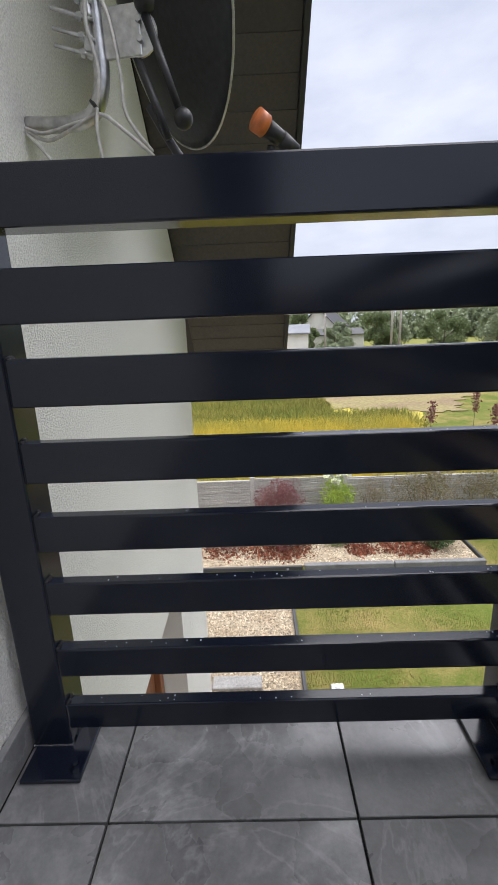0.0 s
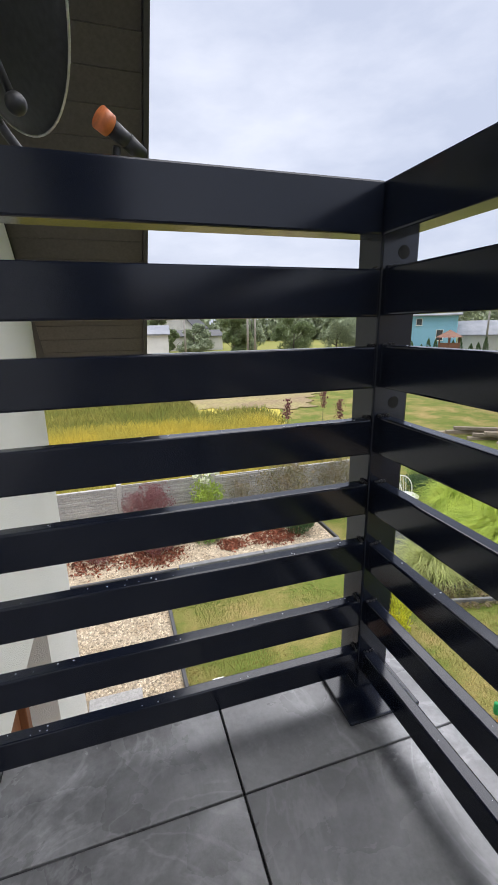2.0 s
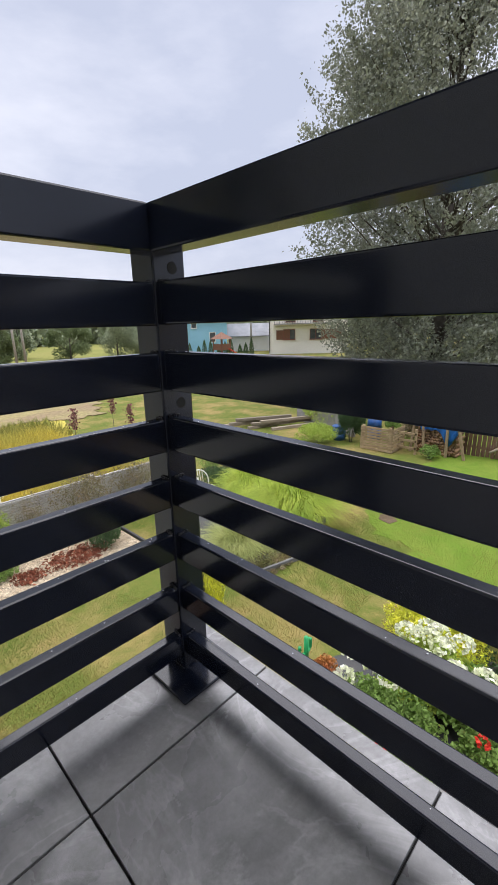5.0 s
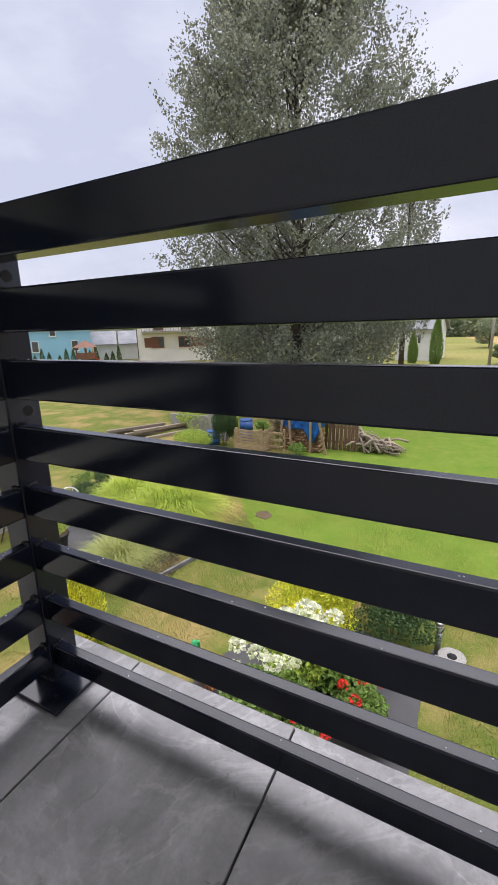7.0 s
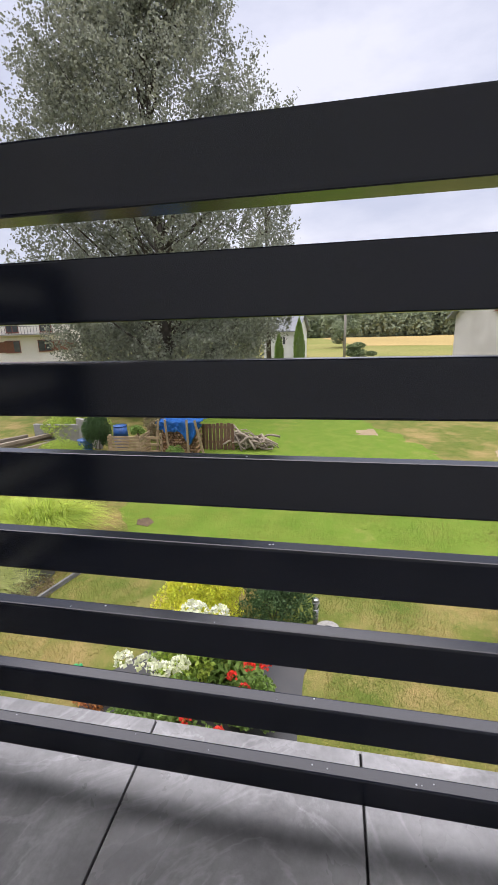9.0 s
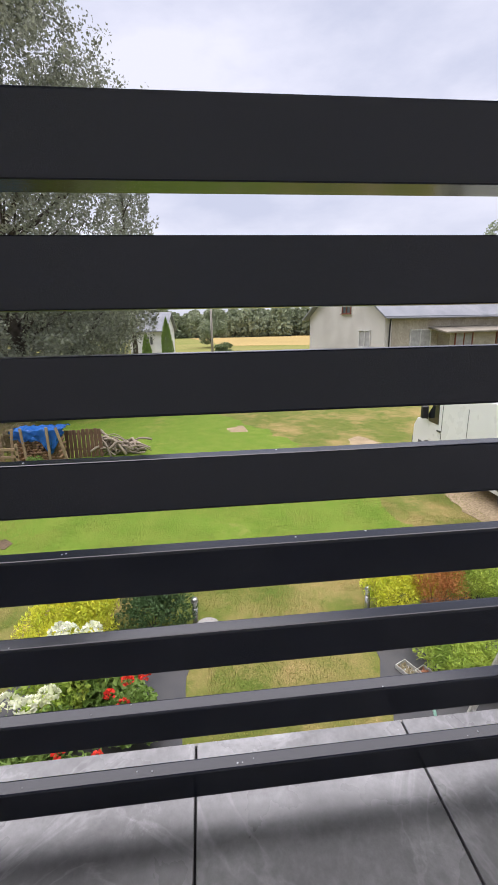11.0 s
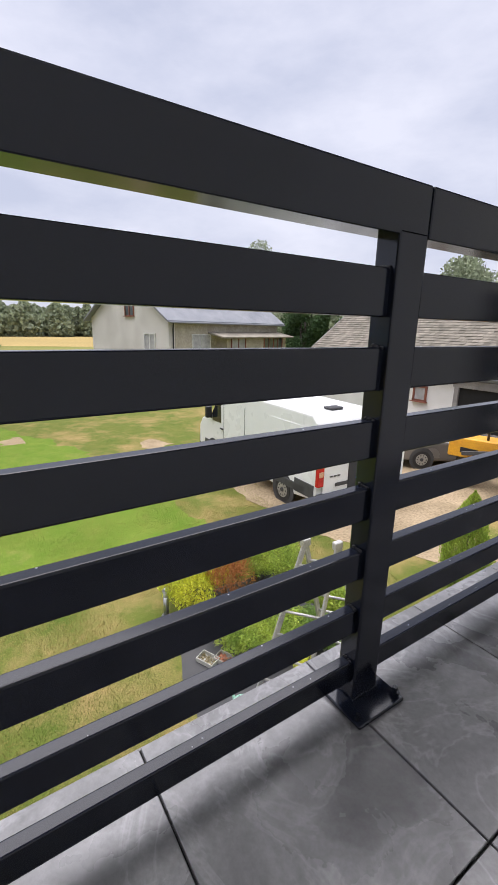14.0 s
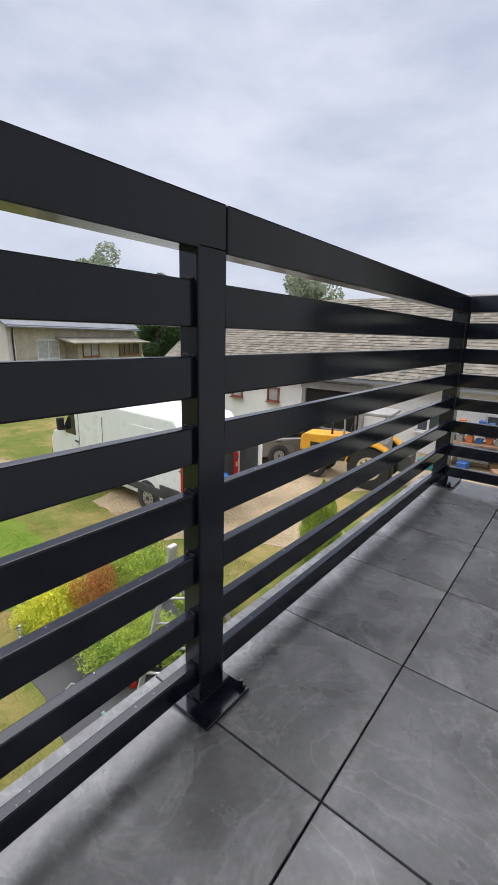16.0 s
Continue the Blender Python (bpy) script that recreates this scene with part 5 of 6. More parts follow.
def wheel(parent, x, y, r, w, rim=0.62, rim_mat=None, side=1):
    t = bmesh.new()
    cyl(t, (x, y - w / 2, r), (x, y + w / 2, r), r, n=32)
    bmesh.ops.bevel(t, geom=[e for e in t.edges if len(e.link_faces) == 2 and e.calc_face_angle(0) > 1.0], offset=w * 0.16, segments=2, affect="EDGES")
    o = part("wheel", t, M_rubber, parent)
    b = bmesh.new()
    cyl(b, (x, y + side * w * 0.40, r), (x, y + side * (w / 2 + 0.006), r), r * rim, r * rim * 0.95, 28)
    part("rim", b, rim_mat or M_rim, o)
    b = bmesh.new()
    cyl(b, (x, y + side * w * 0.45, r), (x, y + side * (w / 2 + 0.03), r), r * rim * 0.32, r * rim * 0.25, 14)
    for k in range(10):
        a = 2 * math.pi * k / 10
        cyl(b, (x + r * rim * 0.72 * math.cos(a), y + side * (w / 2), r + r * rim * 0.72 * math.sin(a)), (x + r * rim * 0.72 * math.cos(a), y + side * (w / 2 + 0.010), r + r * rim * 0.72 * math.sin(a)), r * rim * 0.10, n=8)
    part("hub", b, M_greyplastic, o)
    return o


def profile(bm, pts, y0, y1, bevel=0.05, seg=3):
    f = bm.faces.new([bm.verts.new((x, y0, z)) for x, z in pts])
    r = bmesh.ops.extrude_face_region(bm, geom=[f])
    bmesh.ops.translate(bm, vec=(0, y1 - y0, 0), verts=[v for v in r["geom"] if isinstance(v, bmesh.types.BMVert)])
    bmesh.ops.recalc_face_normals(bm, faces=bm.faces)
    if bevel:
        bmesh.ops.bevel(bm, geom=bm.edges[:], offset=bevel, segments=seg, affect="EDGES", profile=0.6)


van = thing("delivery_van", "white high-roof delivery van with open rear door", "van", (6.35, -7.72, G), rz=-1.5)
# side faces +y; rear at x = 0, front at x = 6.2
bm = bmesh.new()
profile(bm, [(0.02, 0.45), (0.0, 1.4), (0.06, 2.30), (0.25, 2.48), (3.9, 2.52), (4.55, 2.44), (5.32, 1.62), (6.0, 1.36), (6.2, 1.1), (6.22, 0.45), (5.7, 0.36), (0.8, 0.36)], 0.0, -1.95, 0.07)
part("van_body", bm, M_vanwhite, van, smooth=False)
boxed("lower_cladding", (3.05, 0.012, 0.60), (5.4, 0.03, 0.20), M_greyplastic, van, 0.008)
boxed("rear_cladding", (0.42, 0.012, 0.66), (0.72, 0.03, 0.34), M_greyplastic, van, 0.01)
boxed("rear_bumper", (-0.06, -0.97, 0.52), (0.20, 1.9, 0.2), M_greyplastic, van, 0.04, seg=2)
boxed("front_bumper", (6.2, -0.97, 0.55), (0.2, 1.9, 0.35), M_greyplastic, van, 0.05, seg=2)
bm = bmesh.new()
profile(bm, [(4.62, 1.42), (4.66, 2.18), (4.78, 2.2), (5.22, 1.66), (5.2, 1.42)], 0.016, -0.01, 0)
part("cab_window", bm, M_glassdark, van)
bm = bmesh.new()
profile(bm, [(5.26, 1.46), (5.26, 1.62), (5.46, 1.46)], 0.016, -0.01, 0)
part("quarter_window", bm, M_glassdark, van)
bm = bmesh.new()
box(bm, (4.97, -0.97, 2.05), (0.02, 1.7, 1.05), 0.0, Matrix.Rotation(radians(-43), 4, "Y"))
part("windscreen", bm, M_glassdark, van)
boxed("door_handle", (4.55, 0.03, 1.25), (0.2, 0.03, 0.05), M_greyplastic, van, 0.008)
for x in (4.45, 3.2):
    boxed("panel_gap", (x, 0.002, 1.35), (0.012, 0.012, 1.6), M_greyplastic, van)
boxed("sliding_rail", (2.2, 0.004, 1.28), (2.0, 0.012, 0.03), M_greyplastic, van)
boxed("side_window_panel", (1.15, 0.004, 1.85), (1.5, 0.012, 0.62), M_vanwhite, van, 0.004)
for y in (0.12, -2.07):
    m = thing("mirror", "", "")
    m.parent = van
    boxed("mirror_shell", (5.28, y, 1.68), (0.14, 0.2, 0.38), M_plastic, m, 0.03, seg=2)
    boxed("mirror_arm", (5.3, y * 0.5 - (0 if y > 0 else 1.0), 1.52), (0.06, 0.16, 0.05), M_plastic, m, 0.01)
for y in (-0.09, -1.86):
    tl = boxed("tail_light", (-0.02, y, 1.12), (0.10, 0.19, 0.62), M_redlamp, van, 0.02, seg=2)
    boxed("reversing_lens", (-0.075, y, 1.12), (0.02, 0.13, 0.13), M_amber, tl, 0.008)
    boxed("side_lens", (0.0, y, 1.31), (0.15, 0.195, 0.03), M_greyplastic, tl)
# thin dark sheet on the closed rear, painted shade of the load space
boxed("load_opening_shade", (-0.012, -1.42, 1.38), (0.02, 0.82, 1.66), M_interior_shade, van)
boxed("rear_door", (-0.02, -0.58, 1.38), (0.05, 0.78, 1.68), M_vanwhite, van, 0.015)
boxed("rear_window", (-0.052, -0.58, 1.86), (0.015, 0.56, 0.5), M_glassdark, van, 0.01)
od = boxed("open_rear_door", (-0.42, -1.93, 1.38), (0.80, 0.05, 1.68), M_vanwhite, van, 0.015)
boxed("door_lining", (-0.42, -1.895, 1.25), (0.6, 0.02, 1.0), M_greyplastic, od, 0.01)
for k in range(3):
    boxed("lettering_bar", (-0.05, -0.42 - k * 0.12, 1.02), (0.008, 0.09, 0.035), M_greyplastic, van)
boxed("plate_bar", (-0.06, -0.75, 0.80), (0.01, 0.4, 0.09), M_greyplastic, van)
boxed("roof_vent", (0.55, -0.9, 2.52), (0.3, 0.4, 0.06), M_plastic, van, 0.02)
bm = bmesh.new()
s = bmesh.ops.create_icosphere(bm, subdivisions=2, radius=0.13)
for v in bm.verts:
    v.co *= 1 + 0.4 * noise.noise(v.co * 9)
bmesh.ops.translate(bm, vec=(-0.02, -1.4, 0.85), verts=bm.verts)
part("load_bag", bm, M_tarp, van, "crumpled blue bag", smooth=True)
for x in (1.25, 5.15):
    # flat dark disc behind each wheel paints the shade of its arch
    bm = bmesh.new()
    cyl(bm, (x, -0.02, 0.36), (x, 0.006, 0.36), 0.45, n=28)
    part("wheel_arch_shade", bm, M_interior_shade, van)
    wheel(van, x, -0.10, 0.345, 0.24, side=1)
    wheel(van, x, -1.85, 0.345, 0.24, side=-1)

car = thing("parked_car", "dark grey-brown saloon car parked on dirt", "car", (5.3, -16.2, G), rz=53)
# near side faces +y; nose at x = 0, tail at x = 4.5
bm = bmesh.new()
profile(bm, [(0.0, 0.3), (0.0, 0.6), (0.2, 0.78), (1.2, 0.92), (4.0, 0.95), (4.46, 0.88), (4.5, 0.5), (4.3, 0.27)], 0.0, -1.75, 0.09)
part("car_body", bm, M_carpaint, car, smooth=False)
bm = bmesh.new()
profile(bm, [(1.25, 0.88), (2.2, 1.44), (3.5, 1.42), (4.2, 0.9)], -0.12, -1.63, 0.08)
part("cabin", bm, M_carpaint, car)
for pts in ([(3.85, 0.96), (3.42, 1.34), (2.75, 1.37), (2.75, 0.96)], [(2.68, 0.96), (2.68, 1.37), (2.3, 1.36), (1.7, 0.96)]):
    bm = bmesh.new()
    profile(bm, pts, -0.108, -0.13, 0)
    part("side_window", bm, M_glassdark, car)
for x in (0.85, 3.6):
    bm = bmesh.new()
    # arch shade again as a dark disc on the solid side
    cyl(bm, (x, -0.03, 0.33), (x, 0.004, 0.33), 0.39, n=24)
    part("wheel_arch_shade", bm, M_interior_shade, car)
    wheel(car, x, -0.08, 0.32, 0.2, side=1)
    wheel(car, x, -1.67, 0.32, 0.2, side=-1)
for y in (-0.12, -1.63):
    boxed("tail_light", (4.43, y, 0.76), (0.14, 0.28, 0.16), M_petal_red, car, 0.03, "red tail light")
    boxed("head_light", (0.1, y, 0.64), (0.14, 0.3, 0.14), M_glassdark, car, 0.03)
boxed("bumper", (4.47, -0.87, 0.45), (0.12, 1.7, 0.2), M_greyplastic, car, 0.03)
for x in (2.15, 3.1):
    boxed("car_handle", (x + 0.5, 0.008, 0.84), (0.18, 0.02, 0.03), M_plastic, car)

trac = thing("tractor", "old yellow farm tractor with loader frame", "tractor", (3.23, -13.96, G), rz=8)
bm = bmesh.new()
profile(bm, [(1.85, 0.82), (1.85, 1.42), (3.22, 1.36), (3.36, 1.24), (3.36, 0.78)], 0.38, -0.38, 0.05)
part("bonnet", bm, M_yellow, trac)
boxed("grille", (3.35, 0, 1.03), (0.04, 0.6, 0.42), M_plastic, trac, 0.01)
for s in (1, -1):
    boxed("bonnet_vent", (2.75, s * 0.385, 1.02), (0.5, 0.012, 0.16), M_plastic, trac)
    wheel(trac, 0.95, s * 0.72, 0.66, 0.36, rim=0.55, rim_mat=M_cream, side=s)
    wheel(trac, 2.75, s * 0.50, 0.36, 0.20, rim=0.55, rim_mat=M_cream, side=s)
    bm = bmesh.new()
    prev = None
    pts = []
    for k in range(9):
        a = radians(10 + 150 * k / 8)
        pts.append((0.95 + 0.74 * math.cos(a), 0.66 + 0.74 * math.sin(a)))
    inner = [(0.95 + (x - 0.95) * 0.93, 0.66 + (z - 0.66) * 0.93) for x, z in reversed(pts)]
    profile(bm, pts + inner, s * 0.72 - 0.21, s * 0.72 + 0.21, 0.0)
    part("mudguard", bm, M_yellow, trac)
    for x in (0.65, 1.85):
        boxed("cab_pillar", (x, s * 0.55, 1.75), (0.05, 0.05, 0.9), M_concrete, trac, 0.006)
    boxed("loader_arm", (2.2, s * 0.52, 1.10), (1.4, 0.08, 0.12), M_greyplastic, trac, 0.01, m=Matrix.Rotation(radians(12), 4, "Y"))
boxed("cab_roof", (1.25, 0, 2.22), (1.5, 1.3, 0.10), M_concrete, trac, 0.03, seg=2)
boxed("cab_side", (1.25, 0, 1.15), (1.3, 0.9, 0.5), M_concrete, trac, 0.03)
boxed("chassis", (2.0, 0, 0.72), (2.3, 0.42, 0.32), M_plastic, trac, 0.03)
rod("exhaust_pipe", (2.35, 0.2, 1.35), (2.35, 0.2, 1.95), 0.035, M_plastic, trac)
tube("steering_wheel", [(1.75, 0.2 * math.cos(a), 1.55 + 0.2 * math.sin(a)) for a in [i * math.pi / 6 for i in range(13)]], 0.015, M_plastic, trac)
boxed("seat", (0.95, 0, 1.42), (0.4, 0.45, 0.1), M_plastic, trac, 0.03)
boxed("front_crate", (0.05, 0, 0.85), (0.35, 0.9, 0.5), M_greyplastic, trac, 0.02)

# ---- buildings ----
M_plaster = mat("grey_beige_plaster", (0.62, 0.60, 0.57), (0.52, 0.50, 0.47), rough=0.95, scale=0.6, bump=0.3, bscale=14)
M_brickplaster = mat("bare_block_wall", (0.46, 0.42, 0.34), (0.34, 0.30, 0.24), rough=0.95, scale=1.2, bump=0.4, bscale=10)
M_whiteplaster = mat("white_plaster", (0.72, 0.72, 0.70), (0.62, 0.62, 0.60), rough=0.9, scale=0.8, bump=0.2, bscale=20, fine=0.07)
M_blueplaster = mat("light_blue_plaster", (0.27, 0.52, 0.66), (0.24, 0.48, 0.62), rough=0.9, scale=0.4)
M_creamplaster = mat("cream_plaster", (0.78, 0.75, 0.68), (0.72, 0.69, 0.62), rough=0.9, scale=0.4)
M_brownclad = mat("brown_cladding", (0.20, 0.09, 0.05), (0.15, 0.065, 0.04), rough=0.7, scale=2, stretch=(1, 1, 8))
M_shingle = mat("weathered_roof_tiles", (0.23, 0.205, 0.165), (0.16, 0.145, 0.115), rough=0.95, scale=1.3, bump=0.5, bscale=18, rand=0.28, island=0.25)
M_sheetroof = mat("grey_sheet_roof", (0.24, 0.25, 0.27), (0.18, 0.19, 0.21), rough=0.8, scale=0.8)
M_winframe = mat("white_window_frame", (0.68, 0.68, 0.66), rough=0.5, scale=4)
M_redframe = mat("brown_window_frame", (0.24, 0.08, 0.05), rough=0.6, scale=4)
M_pane = mat("window_pane", (0.05, 0.06, 0.065), (0.09, 0.10, 0.105), rough=0.08, scale=1.5, spec=0.7, rvar=0.02)
M_curtain = mat("net_curtain", (0.42, 0.42, 0.42), (0.30, 0.30, 0.30), rough=0.7, scale=3)


def window(parent, x, z, w, h, frame_mat=None, y=0.0, n=2, pane=None):
    """A window in the front (y = 0, facing -y) of a building; x, z its centre."""
    o = bmesh.new()
    fm = frame_mat or M_winframe
    for sx, sz, lx, lz in ((0, h / 2, w + 0.1, 0.08), (0, -h / 2, w + 0.1, 0.08), (-w / 2, 0, 0.08, h), (w / 2, 0, 0.08, h)):
        box(o, (x + sx, y - 0.03, z + sz), (lx, 0.10, lz))
    for k in range(1, n):
        box(o, (x - w / 2 + w * k / n, y - 0.03, z), (0.07, 0.09, h))
    f = part("window", o, fm, parent)
    boxed("window_sill", (x, y - 0.09, z - h / 2 - 0.06), (w + 0.2, 0.16, 0.04), fm, f)
    for k in range(n):
        boxed("pane", (x - w / 2 + w * (k + 0.5) / n, y - 0.008, z), (w / n, 0.03, h), pane or M_pane, f)
    return f


def gabled(name, label, at, rz, L, W, H, R, wall_mat, roof_mat, over=0.4, category="house"):
    """Walls L long (x) and W deep (y), eaves H, ridge R above ground along x. Front faces -y."""
    t = thing(name, label, category, at, rz=rz)
    bm = bmesh.new()
    f = bm.faces.new([bm.verts.new((0, y, z)) for y, z in ((0, 0), (0, H), (W / 2, R), (W, H), (W, 0))])
    r = bmesh.ops.extrude_face_region(bm, geom=[f])
    bmesh.ops.translate(bm, vec=(L, 0, 0), verts=[v for v in r["geom"] if isinstance(v, bmesh.types.BMVert)])
    bmesh.ops.recalc_face_normals(bm, faces=bm.faces)
    part("wall", bm, wall_mat, t)
    k = (R - H) / (W / 2)
    for s in (0, 1):
        bm = bmesh.new()
        y0 = -over if s == 0 else W + over
        z0 = H - over * k
        f = bm.faces.new([bm.verts.new(p) for p in ((-over, y0, z0 + 0.06), (L + over, y0, z0 + 0.06), (L + over, W / 2, R + 0.06), (-over, W / 2, R + 0.06))])
        r = bmesh.ops.extrude_face_region(bm, geom=[f])
        bmesh.ops.translate(bm, vec=(0, 0, 0.14), verts=[v for v in r["geom"] if isinstance(v, bmesh.types.BMVert)])
        bmesh.ops.recalc_face_normals(bm, faces=bm.faces)
        part("roof", bm, roof_mat, t)
    return t


# barn along the yard, its front facing the balcony side (+y)
barn = gabled("barn", "long white barn with weathered tiled roof", (19.0, -18.5, G), 180, 30, 9.0, 2.85, 6.1, M_whiteplaster, M_sheetroof, 0.45, "barn")
kk = (6.1 - 2.85) / 4.5
rows_n, tw = 30, 0.26
slope_len = math.hypot(4.95, 4.95 * kk)
bt = random.Random(33)
me_tile = []
for v in range(4):
    bm = bmesh.new()
    box(bm, (0, 0, 0), (tw - 0.015, slope_len / rows_n + 0.05, 0.022), 0.003, Matrix.Rotation(radians(-5.0 - v * 0.8), 4, "X"))
    me = bpy.data.meshes.new("roof_tile")
    bm.to_mesh(me)
    bm.free()
    me.materials.append(M_shingle)
    me_tile.append(me)
ang = math.atan(kk)
big_v, big_f = [], []
for i in range(rows_n):
    for j in range(int(30.8 / tw)):
        x = -0.4 + tw * (j + 0.5) + (tw / 2 if i % 2 else 0) * 0.5
        d = slope_len * (i + 0.5) / rows_n
        y, z = -0.45 + d * math.cos(ang), 2.85 - 0.45 * kk + d * math.sin(ang) + 0.225
        m = pose(x, y, z + bt.uniform(-0.008, 0.012), math.degrees(ang), bt.uniform(-0.8, 0.8), bt.uniform(-1.2, 1.2))
        if 10.4 < x < 13.0:
            ob = new("roof_tile", me_tile[bt.randrange(4)])
            ob.parent = barn
            ob.matrix_basis = m
        else:
            me = me_tile[bt.randrange(4)]
            o0 = len(big_v)
            big_v += [m @ v.co for v in me.vertices]
            big_f += [tuple(o0 + a for a in p.vertices) for p in me.polygons]
tagged(raw("roof_tiles", big_v, big_f, M_shingle, barn), kind="stuff")
for x in (5.3, 7.6):
    window(barn, x, 1.62, 0.62, 0.62, M_redframe, n=1, pane=M_curtain)
# flat black sheet on the solid wall, painted as the garage's inner shade
boxed("garage_opening_shade", (10.8, -0.012, 1.05), (2.7, 0.03, 2.1), M_plug_shade, barn)
boxed("garage_lintel", (10.9, -0.06, 2.28), (3.4, 0.16, 0.32), M_concrete, barn, 0.01)
for x in (9.36, 12.24):
    boxed("garage_jamb", (x, -0.05, 1.06), (0.2, 0.14, 2.12), M_concrete, barn, 0.01)
for x in (15.2, 17.6):
    window(barn, x, 1.35, 1.3, 0.9, M_winframe, n=3)
# dark sheet on the wall paints the shed's shaded inside
boxed("shed_opening_shade", (20.0, -0.012, 0.95), (1.6, 0.03, 1.9), M_interior_shade, barn)

# rear clutter in front of the barn
M_teal = mat("teal_plastic", (0.03, 0.22, 0.20), rough=0.5, scale=5)
rc = random.Random(12)
for k in range(26):
    x, y = rc.uniform(-3.5, 4.0), rc.uniform(-18.1, -16.4)
    s = rc.uniform(0.18, 0.5)
    m_c = rc.choice([M_greyplastic, M_pallet, M_blueplastic, M_teal, M_orange, M_whiteplaster, M_log])
    if rc.random() < 0.5:
        ob = boxed("scrap_box", (0, 0, s * 0.4), (s * 1.3, s, s * 0.8), m_c, None, 0.02)
        lab = "worn storage box among yard scrap"
    else:
        bm = bmesh.new()
        cyl(bm, (0, 0, 0), (0, 0, s), s * 0.4, s * 0.36, 14)
        ob = part("scrap_bucket", bm, m_c, smooth=False)
        lab = "old bucket among yard scrap"
    ob.matrix_basis = pose(x, y, G + 0.008, 0, 0, rc.uniform(0, 90))
    tagged(ob, lab, "yard scrap", group="yard scrap")
rk = thing("scrap_rack", "rusty open rack full of odds and ends", "rack", (2.2, -17.7, G))
for x in (-0.9, 0.9):
    for y in (-0.3, 0.3):
        boxed("rack_post", (x, y, 0.85), (0.05, 0.05, 1.7), M_log, rk)
for z in (0.4, 0.9, 1.4):
    boxed("rack_shelf", (0, 0, z), (1.9, 0.65, 0.04), M_log, rk)
    for k in range(6):
        s = rc.uniform(0.1, 0.3)
        boxed("rack_item", (-0.75 + 0.3 * k, rc.uniform(-0.1, 0.1), z + 0.02 + s / 2), (0.2, 0.25, s), rc.choice([M_plastic, M_blueplastic, M_orange, M_concrete, M_log]), rk, 0.01)
bin_ = thing("wheelie_bin", "blue plastic wheeled rubbish bin", "bin", (10.4, -11.6, G))
boxed("bin_body", (0, 0, 0.55), (0.58, 0.6, 0.95), M_tarp, bin_, 0.04)
boxed("bin_lid", (0, 0, 1.06), (0.64, 0.68, 0.08), M_tarp, bin_, 0.02)

# old farmhouse
fh = gabled("farmhouse", "old plastered farmhouse with grey sheet roof", (30.75, -14.5, G), -71, 14.6, 10.07, 4.9, 8.3, M_plaster, M_sheetroof, 0.5)
boxed("block_facing", (7.6, -0.012, 2.4), (13.9, 0.03, 4.8), M_brickplaster, fh)
for yw, zw, w, h, fm, pm in ((4.6, 5.6, 1.1, 1.0, M_redframe, M_pane), (2.2, 3.1, 1.3, 1.25, M_winframe, M_curtain)):
    ob = window(fh, -yw, zw, w, h, fm, n=2, pane=pm)
    ob.matrix_basis = pose(0, 0, 0, 0, 0, -90)
window(fh, 3.5, 3.05, 2.1, 1.35, M_winframe, y=-0.03, n=2, pane=M_curtain)
boxed("porch_wall", (9.9, -0.6, 1.75), (9.0, 1.16, 3.5), M_brickplaster, fh)
window(fh, 6.9, 2.95, 1.9, 1.0, M_redframe, y=-1.19, n=2, pane=M_curtain)
window(fh, 12.2, 2.95, 3.0, 1.0, M_redframe, y=-1.19, n=4)
bm = bmesh.new()
box(bm, (9.6, -0.75, 3.72), (10.6, 2.2, 0.14), 0.02, Matrix.Rotation(radians(11), 4, "X"))
part("porch_roof", bm, M_shingle, fh)
tube("downpipe", [(0.15, -0.45, 4.75), (0.35, -0.16, 4.4), (0.35, -0.12, 3.6), (0.35, -0.12, 0.2)], 0.06, M_plastic, fh)
rod("eaves_gutter", (-0.4, -0.62, 4.62), (15.0, -0.62, 4.62), 0.07, M_sheetroof, fh)

# white house beyond the tree, the blue house and others farther off
wh = gabled("apartment_house", "cream two-storey house with brown cladding and balcony", (0, 0, 0), 0, 11.5, 9, 7.2, 9.4, M_creamplaster, M_brownclad, 0.6)
wh.matrix_basis = pose(48.6, 43.0, G, 0, 0, -52)
boxed("floor_band", (5.7, -0.04, 3.9), (11.4, 0.10, 0.12), M_creamplaster, wh)
for x0, w in ((1.1, 2.0), (7.8, 2.8)):
    boxed("cladding", (x0 + w / 2, -0.03, 2.75), (w, 0.06, 1.35), M_brownclad, wh)
for x in (3.0, 6.9):
    window(wh, x, 2.8, 1.7, 1.45, M_redframe, n=2)
for x in (3.2, 7.2):
    window(wh, x, 5.6, 1.4, 2.0, M_redframe, n=2)
bal = boxed("balcony_slab", (4.8, -0.7, 4.3), (8.0, 1.4, 0.16), M_concrete, wh)
for k in range(22):
    boxed("balcony_bar", (0.9 + k * 0.37, -1.35, 4.85), (0.04, 0.04, 1.0), M_plastic, bal)
boxed("balcony_handrail", (4.8, -1.35, 5.35), (8.0, 0.06, 0.06), M_plastic, bal)
tube("downpipe", [(0.1, -0.1, 7.0), (0.1, -0.1, 0.2)], 0.06, M_plastic, wh)
bh = gabled("blue_house", "light blue two-storey house", (0, 0, 0), 0, 11, 9, 5.6, 8.6, M_blueplaster, M_sheetroof, 0.5)
bh.matrix_basis = pose(39.0, 58.0, G, 0, 0, -40)
for x in (3.3, 8.7):
    window(bh, x, 2.6, 0.9, 1.5, M_creamplaster, n=1)
window(bh, 5.8, 4.5, 0.8, 0.9, M_creamplaster, n=1)
